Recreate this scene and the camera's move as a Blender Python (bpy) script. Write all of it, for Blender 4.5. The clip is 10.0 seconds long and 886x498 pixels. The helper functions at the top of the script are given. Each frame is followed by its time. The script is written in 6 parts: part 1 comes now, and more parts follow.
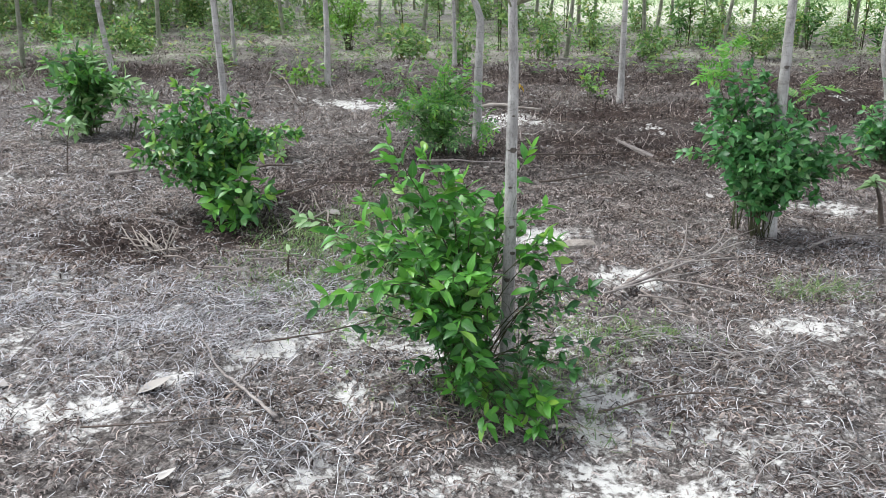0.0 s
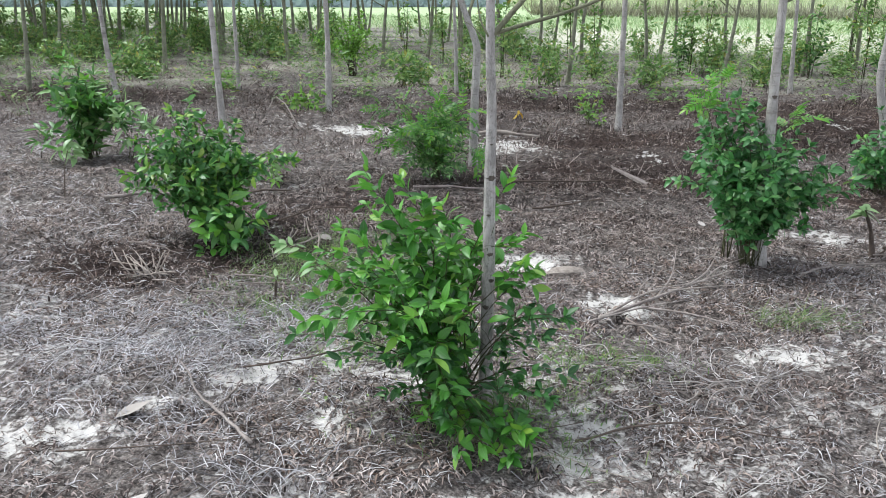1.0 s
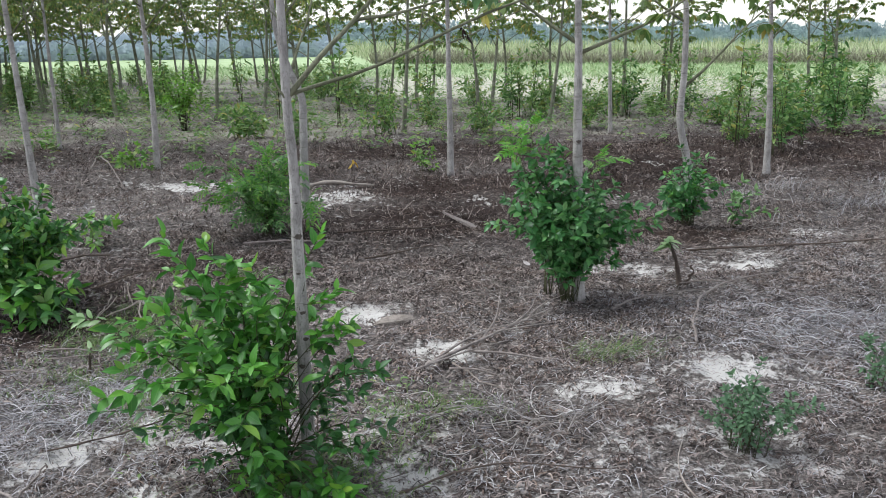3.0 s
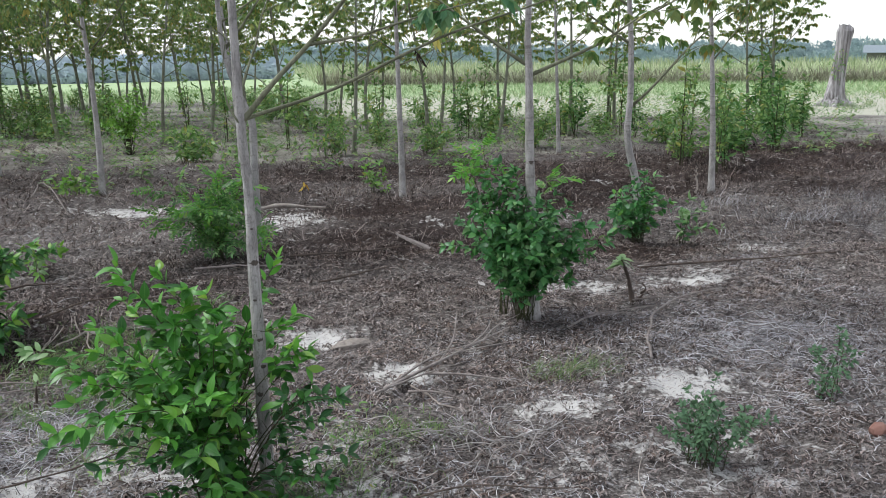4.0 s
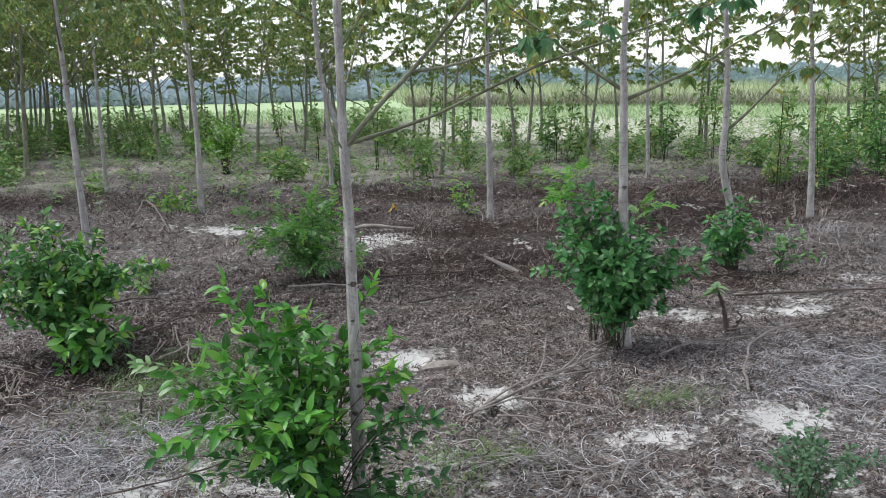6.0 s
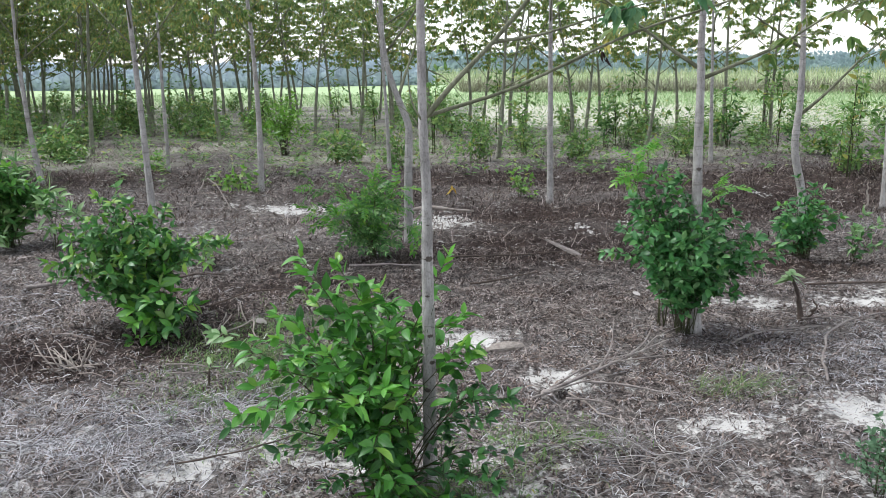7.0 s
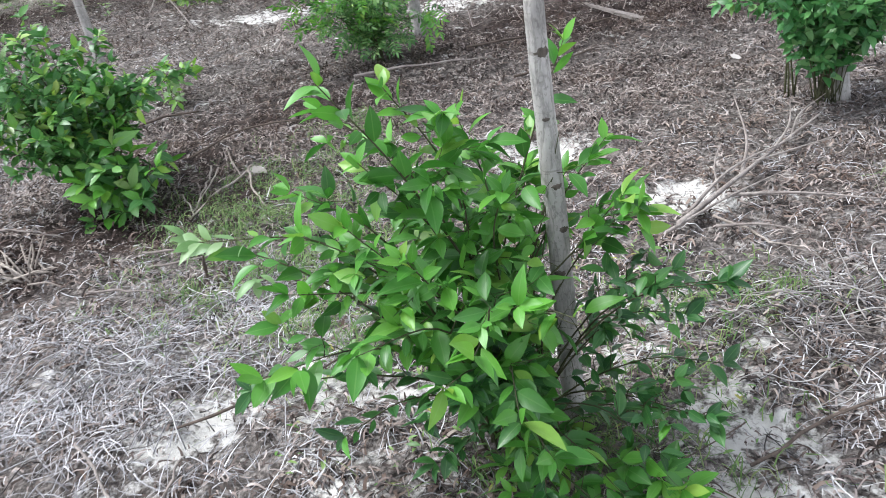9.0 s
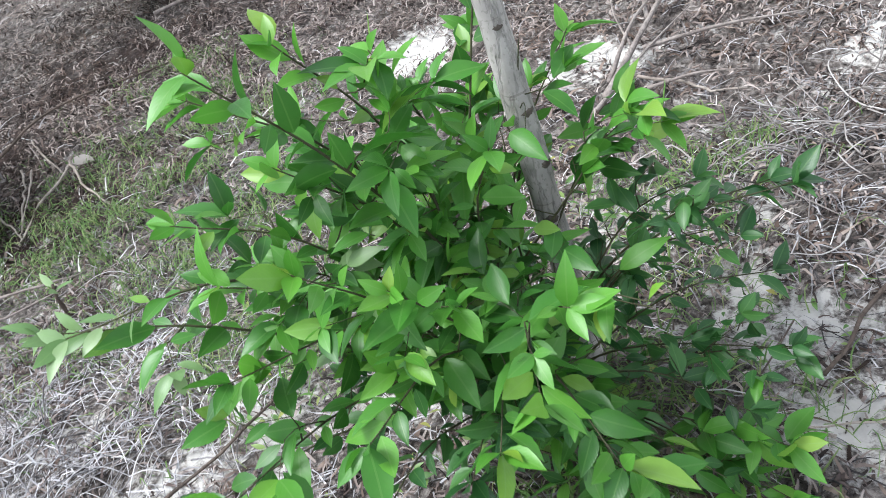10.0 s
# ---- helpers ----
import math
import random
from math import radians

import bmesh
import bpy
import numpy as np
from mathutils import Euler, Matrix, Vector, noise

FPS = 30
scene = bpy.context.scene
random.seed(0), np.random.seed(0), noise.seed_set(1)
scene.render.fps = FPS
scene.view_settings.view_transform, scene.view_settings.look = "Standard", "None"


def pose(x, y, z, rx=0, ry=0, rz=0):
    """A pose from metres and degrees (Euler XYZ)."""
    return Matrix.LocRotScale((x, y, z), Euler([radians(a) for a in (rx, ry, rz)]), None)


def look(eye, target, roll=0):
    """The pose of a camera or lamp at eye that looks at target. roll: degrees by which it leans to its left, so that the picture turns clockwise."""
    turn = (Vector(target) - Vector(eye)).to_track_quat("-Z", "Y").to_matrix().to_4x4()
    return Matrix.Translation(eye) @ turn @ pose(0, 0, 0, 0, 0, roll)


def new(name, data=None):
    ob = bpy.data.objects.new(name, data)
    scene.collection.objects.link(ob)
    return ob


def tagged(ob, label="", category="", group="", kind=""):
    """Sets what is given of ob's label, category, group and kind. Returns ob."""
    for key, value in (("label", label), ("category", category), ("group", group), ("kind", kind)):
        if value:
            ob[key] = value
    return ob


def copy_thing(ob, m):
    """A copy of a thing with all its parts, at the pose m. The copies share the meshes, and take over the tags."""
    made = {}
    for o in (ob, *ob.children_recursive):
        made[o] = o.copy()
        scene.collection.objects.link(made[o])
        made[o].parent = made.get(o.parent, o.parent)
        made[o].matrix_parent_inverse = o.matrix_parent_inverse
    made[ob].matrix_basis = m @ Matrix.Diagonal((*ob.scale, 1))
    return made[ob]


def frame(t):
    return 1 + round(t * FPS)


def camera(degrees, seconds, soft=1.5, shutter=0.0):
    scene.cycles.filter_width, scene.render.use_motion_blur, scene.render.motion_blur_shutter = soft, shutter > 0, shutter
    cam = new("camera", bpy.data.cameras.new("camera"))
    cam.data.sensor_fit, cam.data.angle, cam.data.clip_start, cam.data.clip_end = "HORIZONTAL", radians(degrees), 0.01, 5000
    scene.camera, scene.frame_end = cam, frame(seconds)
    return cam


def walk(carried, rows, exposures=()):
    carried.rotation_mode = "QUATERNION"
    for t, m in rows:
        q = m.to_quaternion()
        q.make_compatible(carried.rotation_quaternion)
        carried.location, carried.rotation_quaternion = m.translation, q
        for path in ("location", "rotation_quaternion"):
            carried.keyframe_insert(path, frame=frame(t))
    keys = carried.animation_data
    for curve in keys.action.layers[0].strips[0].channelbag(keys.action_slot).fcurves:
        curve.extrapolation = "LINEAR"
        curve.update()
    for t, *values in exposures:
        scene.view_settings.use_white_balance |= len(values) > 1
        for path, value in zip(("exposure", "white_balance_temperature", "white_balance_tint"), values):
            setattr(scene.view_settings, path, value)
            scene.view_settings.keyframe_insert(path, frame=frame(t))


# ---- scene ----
cam = camera(56.5, 10.0, soft=0.75, shutter=0.14)
PATH = [
    (0, (0.036, 0.016, 1.486), (0.021, 1.901, 0.82), 0.2),
    (0.5, (0.123, 0.011, 1.503), (0.096, 1.911, 0.878), 0.2),
    (1, (0.136, 0.01, 1.498), (0.103, 1.915, 0.888), 0.5),
    (1.5, (0.166, -0.004, 1.5), (0.122, 1.901, 0.893), -0.6),
    (2, (0.212, -0.02, 1.518), (0.228, 1.9, 0.959), -0.8),
    (2.5, (0.266, -0.016, 1.539), (0.441, 1.911, 1.033), -0.2),
    (3, (0.292, -0.01, 1.537), (0.608, 1.899, 1.033), -0.3),
    (4.3, (0.259, 0.001, 1.555), (0.7, 1.902, 1.114), -0.6),
    (4.5, (0.255, -0.006, 1.561), (0.691, 1.897, 1.129), -0.7),
    (5, (0.253, -0.023, 1.561), (0.674, 1.889, 1.15), -0.8),
    (5.5, (0.237, -0.022, 1.57), (0.579, 1.907, 1.168), -0.5),
    (6.8, (0.162, 0.038, 1.528), (0.291, 1.987, 1.1), -0.6),
    (7, (0.131, 0.049, 1.516), (0.252, 1.997, 1.078), -0.3),
    (7.5, (0.057, 0.143, 1.488), (0.156, 2.083, 1.012), -0.8),
    (8, (0.084, 0.492, 1.404), (0.155, 2.406, 0.825), -1.0),
    (8.5, (0.095, 0.774, 1.369), (0.117, 2.651, 0.68), -3.0),
    (8.8, (0.017, 1.07, 1.297), (0.024, 2.874, 0.432), -8.0),
    (9, (-0.058, 1.258, 1.271), (0.02, 3.04, 0.365), -9.3),
    (9.3, (-0.091, 1.406, 1.26), (0.133, 3.136, 0.281), -12.5),
    (9.5, (-0.131, 1.499, 1.25), (0.129, 3.157, 0.162), -15.4),
    (10, (-0.146, 1.755, 1.22), (0.173, 3.321, 0.017), -21.1),
]
EXPOSURES = [(0.0, 1.74, 6280, 7.6), (1.0, 1.62, 6280, 8), (2.0, 1.47, 6270, 8.4), (3.0, 1.28, 6250, 9), (4.5, 1.13, 6250, 9.2), (5.5, 1.16, 6250, 9), (7.0, 1.45, 6250, 9), (7.5, 1.48, 6250, 9), (8.5, 1.6, 6250, 9), (9.0, 1.95, 6250, 9), (10.0, 1.90, 6250, 9)]
walk(cam, [(t, look(eye, target, roll)) for t, eye, target, roll in PATH], EXPOSURES)

# ---- light: a hazy, thinly overcast day ----
SUN_ELEVATION, SUN_AZIMUTH = 58.0, -70.0
world = bpy.data.worlds.new("hazy_sky")
scene.world = world
world.use_nodes = True
sky_nodes = world.node_tree.nodes
sky = sky_nodes.new("ShaderNodeTexSky")
sky.sky_type = "NISHITA"
sky.sun_disc = False
sky.sun_elevation = radians(SUN_ELEVATION)
sky.sun_rotation = radians(SUN_AZIMUTH)
sky.air_density, sky.dust_density, sky.ozone_density = 1.0, 0.8, 1.0
veil = sky_nodes.new("ShaderNodeHueSaturation")  # thin high cloud takes most of the blue out
veil.inputs["Saturation"].default_value = 0.30
world.node_tree.links.new(sky.outputs["Color"], veil.inputs["Color"])
world.node_tree.links.new(veil.outputs["Color"], sky_nodes["Background"].inputs["Color"])
sky_nodes["Background"].inputs["Strength"].default_value = 0.115

sun = new("sun", bpy.data.lights.new("sun", "SUN"))
sun.data.energy, sun.data.angle, sun.data.color = 1.5, radians(24), (0.96, 0.98, 0.95)
sun_way = Vector((math.sin(radians(SUN_AZIMUTH)) * math.cos(radians(SUN_ELEVATION)),
                  math.cos(radians(SUN_AZIMUTH)) * math.cos(radians(SUN_ELEVATION)), math.sin(radians(SUN_ELEVATION))))
sun.matrix_world = look(sun_way * 50, (0, 0, 0))


# ---- materials ----
class Mat:
    """A small builder of node materials."""

    def __init__(self, name):
        self.mat = bpy.data.materials.new(name)
        self.mat.use_nodes = True
        self.nodes, self.links = self.mat.node_tree.nodes, self.mat.node_tree.links
        self.bsdf = self.nodes["Principled BSDF"]
        self.out = self.nodes["Material Output"]

    def node(self, kind, **values):
        n = self.nodes.new(kind)
        for key, value in values.items():
            n.inputs[key.replace("_", " ")].default_value = value
        return n

    def link(self, a, b):
        self.links.new(a, b)

    def coords(self, scale=(1, 1, 1)):
        tc, mp = self.node("ShaderNodeTexCoord"), self.node("ShaderNodeMapping")
        mp.inputs["Scale"].default_value = scale
        self.link(tc.outputs["Object"], mp.inputs["Vector"])
        return mp.outputs["Vector"]

    def noise(self, scale, detail=6.0, rough=0.6, vec=None):
        n = self.node("ShaderNodeTexNoise", Scale=scale, Detail=detail, Roughness=rough)
        self.link(vec if vec is not None else self.coords(), n.inputs["Vector"])
        return n.outputs["Fac"]

    def ramp(self, fac, stops):
        r = self.node("ShaderNodeValToRGB")
        while len(r.color_ramp.elements) < len(stops):
            r.color_ramp.elements.new(0.5)
        for e, (p, c) in zip(r.color_ramp.elements, stops):
            e.position, e.color = p, (*c, 1)
        self.link(fac, r.inputs["Fac"])
        return r.outputs["Color"]

    def mix(self, fac, a, b, mode="MIX"):
        m = self.nodes.new("ShaderNodeMix")
        m.data_type, m.blend_type = "RGBA", mode
        for socket, value in ((m.inputs[0], fac), (m.inputs[6], a), (m.inputs[7], b)):
            if isinstance(value, (int, float)):
                socket.default_value = value
            elif isinstance(value, tuple):
                socket.default_value = (*value, 1)
            else:
                self.link(value, socket)
        return m.outputs[2]

    def math(self, op, a, b=0.0):
        m = self.nodes.new("ShaderNodeMath")
        m.operation = op
        for socket, value in ((m.inputs[0], a), (m.inputs[1], b)):
            if isinstance(value, (int, float)):
                socket.default_value = value
            else:
                self.link(value, socket)
        return m.outputs[0]

    def attr(self, name):
        n = self.nodes.new("ShaderNodeAttribute")
        n.attribute_name = name
        return n.outputs["Fac"]

    def rand(self):
        """A random number for each separate piece, joined or single."""
        g, o = self.nodes.new("ShaderNodeNewGeometry"), self.nodes.new("ShaderNodeObjectInfo")
        return self.math("FRACT", self.math("ADD", g.outputs["Random Per Island"], o.outputs["Random"]))

    def bump(self, fac, strength, distance=0.01):
        b = self.node("ShaderNodeBump", Strength=strength, Distance=distance)
        self.link(fac, b.inputs["Height"])
        self.link(b.outputs["Normal"], self.bsdf.inputs["Normal"])

    def finish(self, color, rough=0.8, spec=0.3):
        if isinstance(color, tuple):
            self.bsdf.inputs["Base Color"].default_value = (*color, 1)
        else:
            self.link(color, self.bsdf.inputs["Base Color"])
        self.bsdf.inputs["Roughness"].default_value = rough
        self.bsdf.inputs["Specular IOR Level"].default_value = spec
        return self.mat


def leaf_material(name, stops, rough=0.40, glow=0.34, vein=True):
    """A thin leaf: glossy upper side, light passing through, a paler midrib."""
    m = Mat(name)
    color = m.ramp(m.rand(), stops)
    mottle = m.noise(60, 3, 0.6)
    color = m.mix(m.math("MULTIPLY", mottle, 0.45), color, m.mix(0.5, color, (0.02, 0.05, 0.01)))
    patch = m.ramp(m.noise(22, 4, 0.65), [(0.48, (0, 0, 0)), (0.66, (1, 1, 1))])
    color = m.mix(m.math("MULTIPLY", patch, 0.16), color, (0.11, 0.25, 0.045))
    if vein:
        uv = m.node("ShaderNodeUVMap")
        sep = m.node("ShaderNodeSeparateXYZ")
        m.link(uv.outputs["UV"], sep.inputs["Vector"])
        off = m.math("ABSOLUTE", m.math("SUBTRACT", sep.outputs["X"], 0.5))
        rib = m.math("LESS_THAN", off, 0.035)
        side = m.math("SINE", m.math("MULTIPLY", m.math("SUBTRACT", sep.outputs["Y"], m.math("MULTIPLY", off, 0.7)), 60.0))
        color = m.mix(m.math("MULTIPLY", rib, 0.16), color, (0.22, 0.38, 0.12))
        m.bump(m.math("ADD", m.math("MULTIPLY", side, 0.05), m.noise(35, 3, 0.6)), 0.14, 0.004)
    m.finish(color, rough, 0.5)
    tr = m.node("ShaderNodeBsdfTranslucent")
    m.link(color, tr.inputs["Color"])
    mx = m.node("ShaderNodeMixShader", Fac=glow)
    m.link(m.bsdf.outputs[0], mx.inputs[1])
    m.link(tr.outputs[0], mx.inputs[2])
    m.link(mx.outputs[0], m.out.inputs["Surface"])
    return m.mat


LEAF = leaf_material("shrub_leaf", [(0.0, (0.027, 0.112, 0.016)), (0.5, (0.058, 0.22, 0.026)), (0.9, (0.115, 0.33, 0.042)), (1.0, (0.20, 0.36, 0.055))])
# darker copy of the shrub leaf: age and low, inner shade in one colour
LEAF_SHADE = leaf_material("old_shaded_shrub_leaf", [(0.0, (0.022, 0.085, 0.026)), (0.6, (0.040, 0.145, 0.036)), (1.0, (0.075, 0.21, 0.05))])
LEAF_YOUNG = leaf_material("young_leaf", [(0.0, (0.08, 0.27, 0.03)), (0.7, (0.13, 0.36, 0.04)), (1.0, (0.24, 0.40, 0.05))])
LEAF_PALE = leaf_material("pale_leaf", [(0.0, (0.14, 0.27, 0.09)), (1.0, (0.28, 0.40, 0.19))])
LEAF_BUSH = leaf_material("bush_leaf", [(0.0, (0.028, 0.105, 0.024)), (0.5, (0.056, 0.19, 0.040)), (0.9, (0.12, 0.29, 0.06)), (1.0, (0.23, 0.33, 0.10))])
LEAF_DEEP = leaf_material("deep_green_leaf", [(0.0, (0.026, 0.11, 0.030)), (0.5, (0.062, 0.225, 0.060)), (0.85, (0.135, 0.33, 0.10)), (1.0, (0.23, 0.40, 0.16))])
LEAF_LONG = leaf_material("long_leaf", [(0.0, (0.035, 0.12, 0.03)), (0.5, (0.085, 0.23, 0.05)), (0.85, (0.17, 0.33, 0.09)), (1.0, (0.30, 0.42, 0.18))], glow=0.36)
LEAF_DYING = leaf_material("dying_leaf", [(0.0, (0.55, 0.30, 0.03)), (1.0, (0.62, 0.42, 0.06))])
LEAF_TIP = leaf_material("yellow_tip_leaf", [(0.0, (0.11, 0.29, 0.035)), (0.6, (0.18, 0.36, 0.045)), (1.0, (0.28, 0.38, 0.06))])
LEAF_CROWN = leaf_material("crown_leaf", [(0.0, (0.11, 0.20, 0.06)), (0.45, (0.20, 0.30, 0.09)), (0.85, (0.34, 0.39, 0.13)), (0.95, (0.52, 0.42, 0.10)), (1.0, (0.28, 0.17, 0.06))], vein=False, glow=0.62)
LEAF_LIMB = leaf_material("limb_leaf", [(0.0, (0.05, 0.15, 0.06)), (0.6, (0.10, 0.25, 0.11)), (1.0, (0.18, 0.32, 0.13))], glow=0.45)
LEAF_WEED = leaf_material("weed_leaf", [(0.0, (0.09, 0.20, 0.05)), (0.5, (0.17, 0.31, 0.08)), (0.9, (0.28, 0.39, 0.12)), (1.0, (0.40, 0.36, 0.09))], vein=False, glow=0.4)
LEAF_BRIGHT = leaf_material("bright_leaf", [(0.0, (0.12, 0.30, 0.03)), (1.0, (0.22, 0.42, 0.05))], vein=False)
LEAF_GREY = leaf_material("grey_weed_leaf", [(0.0, (0.075, 0.16, 0.08)), (1.0, (0.16, 0.27, 0.15))], rough=0.7, vein=False)
GRASS = leaf_material("green_grass", [(0.0, (0.20, 0.31, 0.12)), (0.6, (0.33, 0.43, 0.22)), (1.0, (0.52, 0.53, 0.36))], rough=0.6, vein=False)
CANE = leaf_material("cane_blade", [(0.0, (0.24, 0.29, 0.15)), (0.6, (0.40, 0.45, 0.25)), (1.0, (0.55, 0.53, 0.38))], rough=0.6, vein=False)
CANE_DRY = leaf_material("dry_cane", [(0.0, (0.17, 0.15, 0.11)), (0.6, (0.31, 0.29, 0.21)), (1.0, (0.42, 0.44, 0.29))], rough=0.7, vein=False)
# aerial haze mixed into the woods' base colour: greyer, bluer, paler than leaves
WOODS = leaf_material("haze_tinted_woods", [(0.0, (0.32, 0.41, 0.43)), (1.0, (0.44, 0.53, 0.55))], rough=0.9, vein=False)

TUFT = leaf_material("olive_grass", [(0.0, (0.05, 0.11, 0.025)), (0.6, (0.11, 0.19, 0.05)), (1.0, (0.26, 0.28, 0.13))], rough=0.6, vein=False)
GRASS_ROUGH = leaf_material("rough_grass", [(0.0, (0.09, 0.14, 0.06)), (0.6, (0.19, 0.26, 0.13)), (1.0, (0.34, 0.38, 0.24))], rough=0.6, vein=False)
TUFT_GREEN = leaf_material("fresh_grass", [(0.0, (0.06, 0.13, 0.03)), (0.6, (0.13, 0.22, 0.06)), (1.0, (0.28, 0.33, 0.13))], rough=0.6, vein=False)
# bluish distance haze painted straight into the hedge's leaf colour
HEDGE = leaf_material("haze_tinted_hedge", [(0.0, (0.50, 0.58, 0.66)), (1.0, (0.60, 0.67, 0.74))], rough=0.9, vein=False)


def bark_material(name, light, dark):
    m = Mat(name)
    vec = m.coords((1, 1, 0.35))
    grain = m.noise(45, 8, 0.7, vec)
    blotch = m.noise(9, 5, 0.6, m.coords())
    color = m.mix(m.ramp(blotch, [(0.38, (0, 0, 0)), (0.62, (1, 1, 1))]), light, dark)
    speck = m.noise(120, 3, 0.6, m.coords((1, 1, 0.6)))
    color = m.mix(m.math("MULTIPLY", m.math("GREATER_THAN", speck, 0.60), 0.45), color, m.mix(0.6, dark, (0.06, 0.05, 0.045)))
    color = m.mix(m.math("MULTIPLY", grain, 0.6), color, m.mix(0.5, dark, (0.05, 0.045, 0.04)))
    rings = m.noise(14, 4, 0.6, m.coords((0.3, 0.3, 3.0)))
    color = m.mix(m.math("MULTIPLY", m.math("GREATER_THAN", rings, 0.63), 0.35), color, (0.10, 0.085, 0.07))
    crack = m.math("ABSOLUTE", m.math("SUBTRACT", m.noise(26, 5, 0.65, m.coords((1, 1, 0.22))), 0.5))
    split = m.ramp(crack, [(0.006, (1, 1, 1)), (0.030, (0, 0, 0))])
    color = m.mix(m.math("MULTIPLY", split, 0.32), color, m.mix(0.7, dark, (0.04, 0.035, 0.03)))
    m.bump(m.math("SUBTRACT", grain, m.math("MULTIPLY", split, 0.6)), 0.7, 0.005)
    return m.finish(color, 0.88, 0.15)


BARK = bark_material("pale_bark", (0.55, 0.515, 0.495), (0.35, 0.325, 0.31))
BARK_FAR = bark_material("greenish_bark", (0.33, 0.33, 0.26), (0.19, 0.195, 0.14))
BARK_LIMB = bark_material("limb_bark", (0.29, 0.29, 0.20), (0.16, 0.165, 0.105))
BARK_SCAR = bark_material("scar_bark", (0.17, 0.14, 0.12), (0.09, 0.075, 0.065))
STEM = bark_material("shrub_stem", (0.10, 0.10, 0.05), (0.055, 0.06, 0.03))
DEAD = bark_material("dead_wood", (0.50, 0.44, 0.39), (0.30, 0.25, 0.22))
DEAD_MID = bark_material("grey_dead_wood", (0.38, 0.335, 0.31), (0.24, 0.20, 0.185))
DEAD_DARK = bark_material("dark_dead_wood", (0.16, 0.12, 0.10), (0.09, 0.07, 0.06))
stump_mat = Mat("stump_wood")
furrow = stump_mat.noise(16, 6, 0.65, stump_mat.coords((1, 1, 0.05)))
stump_col = stump_mat.ramp(furrow, [(0.36, (0.07, 0.062, 0.062)), (0.50, (0.30, 0.28, 0.285)), (0.64, (0.52, 0.495, 0.50))])
stump_col = stump_mat.mix(stump_mat.math("MULTIPLY", stump_mat.noise(3, 4, 0.6), 0.5), stump_col, (0.24, 0.21, 0.20))
stump_mat.bump(furrow, 0.9, 0.03)
STUMP = stump_mat.finish(stump_col, 0.9, 0.15)


def litter_material(name, stops, rough=0.9):
    m = Mat(name)
    # fresh and rotted patches a hand to a stride across, some of them browner
    patch = m.math("MULTIPLY", m.math("SUBTRACT", m.noise(5.5, 5, 0.7), 0.5), 1.3)
    color = m.ramp(m.math("ADD", m.rand(), patch), stops)
    color = m.mix(m.ramp(m.noise(2.1, 5, 0.65), [(0.50, (0, 0, 0)), (0.68, (0.45, 0.45, 0.45))]), color, m.mix(0.35, color, (0.20, 0.115, 0.065)))
    color = m.mix(m.math("MULTIPLY", m.noise(90, 3), 0.4), color, m.mix(0.5, color, (0.05, 0.04, 0.035)))
    return m.finish(color, rough, 0.2)


STRAW = litter_material("grey_straw", [(0.0, (0.035, 0.032, 0.034)), (0.40, (0.235, 0.224, 0.234)), (0.8, (0.44, 0.425, 0.44)), (1.0, (0.66, 0.64, 0.645))])
STRAW_PALE = litter_material("pale_straw", [(0.0, (0.11, 0.106, 0.112)), (0.5, (0.32, 0.31, 0.33)), (1.0, (0.59, 0.573, 0.60))])
FLAKE = litter_material("leaf_flakes", [(0.0, (0.020, 0.015, 0.013)), (0.42, (0.105, 0.080, 0.072)), (0.8, (0.29, 0.24, 0.22)), (1.0, (0.41, 0.355, 0.33))])
FLAKE_DARK = litter_material("dark_flakes", [(0.0, (0.008, 0.005, 0.0045)), (0.55, (0.045, 0.029, 0.025)), (0.9, (0.12, 0.086, 0.075)), (1.0, (0.20, 0.155, 0.135))])
FLAKE_NEAR = litter_material("fine_leaf_scraps", [(0.0, (0.020, 0.015, 0.014)), (0.42, (0.110, 0.083, 0.076)), (0.85, (0.30, 0.248, 0.230)), (1.0, (0.43, 0.372, 0.35))])
FLAKE_BROWN = litter_material("brown_leaf_scraps", [(0.0, (0.022, 0.014, 0.011)), (0.5, (0.115, 0.080, 0.066)), (0.88, (0.27, 0.21, 0.18)), (1.0, (0.40, 0.33, 0.29))])
ROOTS = litter_material("dry_roots", [(0.0, (0.10, 0.085, 0.08)), (0.6, (0.24, 0.215, 0.205)), (1.0, (0.48, 0.45, 0.43))])
DRY_GRASS = litter_material("dry_grass", [(0.0, (0.022, 0.014, 0.012)), (0.6, (0.060, 0.040, 0.035)), (1.0, (0.16, 0.125, 0.11))])
DRY_LEAF = litter_material("dry_leaf", [(0.0, (0.28, 0.245, 0.22)), (1.0, (0.42, 0.39, 0.37))])

ground_mat = Mat("sandy_litter_ground")
fine, mid, broad = ground_mat.noise(70, 8, 0.75), ground_mat.noise(11, 8, 0.7), ground_mat.noise(1.3, 5, 0.6)
sand_col = ground_mat.mix(mid, (0.48, 0.455, 0.43), (0.68, 0.655, 0.63))
sand_col = ground_mat.mix(ground_mat.math("MULTIPLY", fine, 0.5), sand_col, (0.26, 0.235, 0.22))
tone = ground_mat.math("ADD", ground_mat.math("MULTIPLY", fine, 0.55), ground_mat.math("MULTIPLY", ground_mat.noise(22, 6, 0.75), 0.45))
soil_col = ground_mat.ramp(tone, [(0.40, (0.015, 0.012, 0.011)), (0.50, (0.10, 0.086, 0.08)), (0.64, (0.36, 0.32, 0.30))])
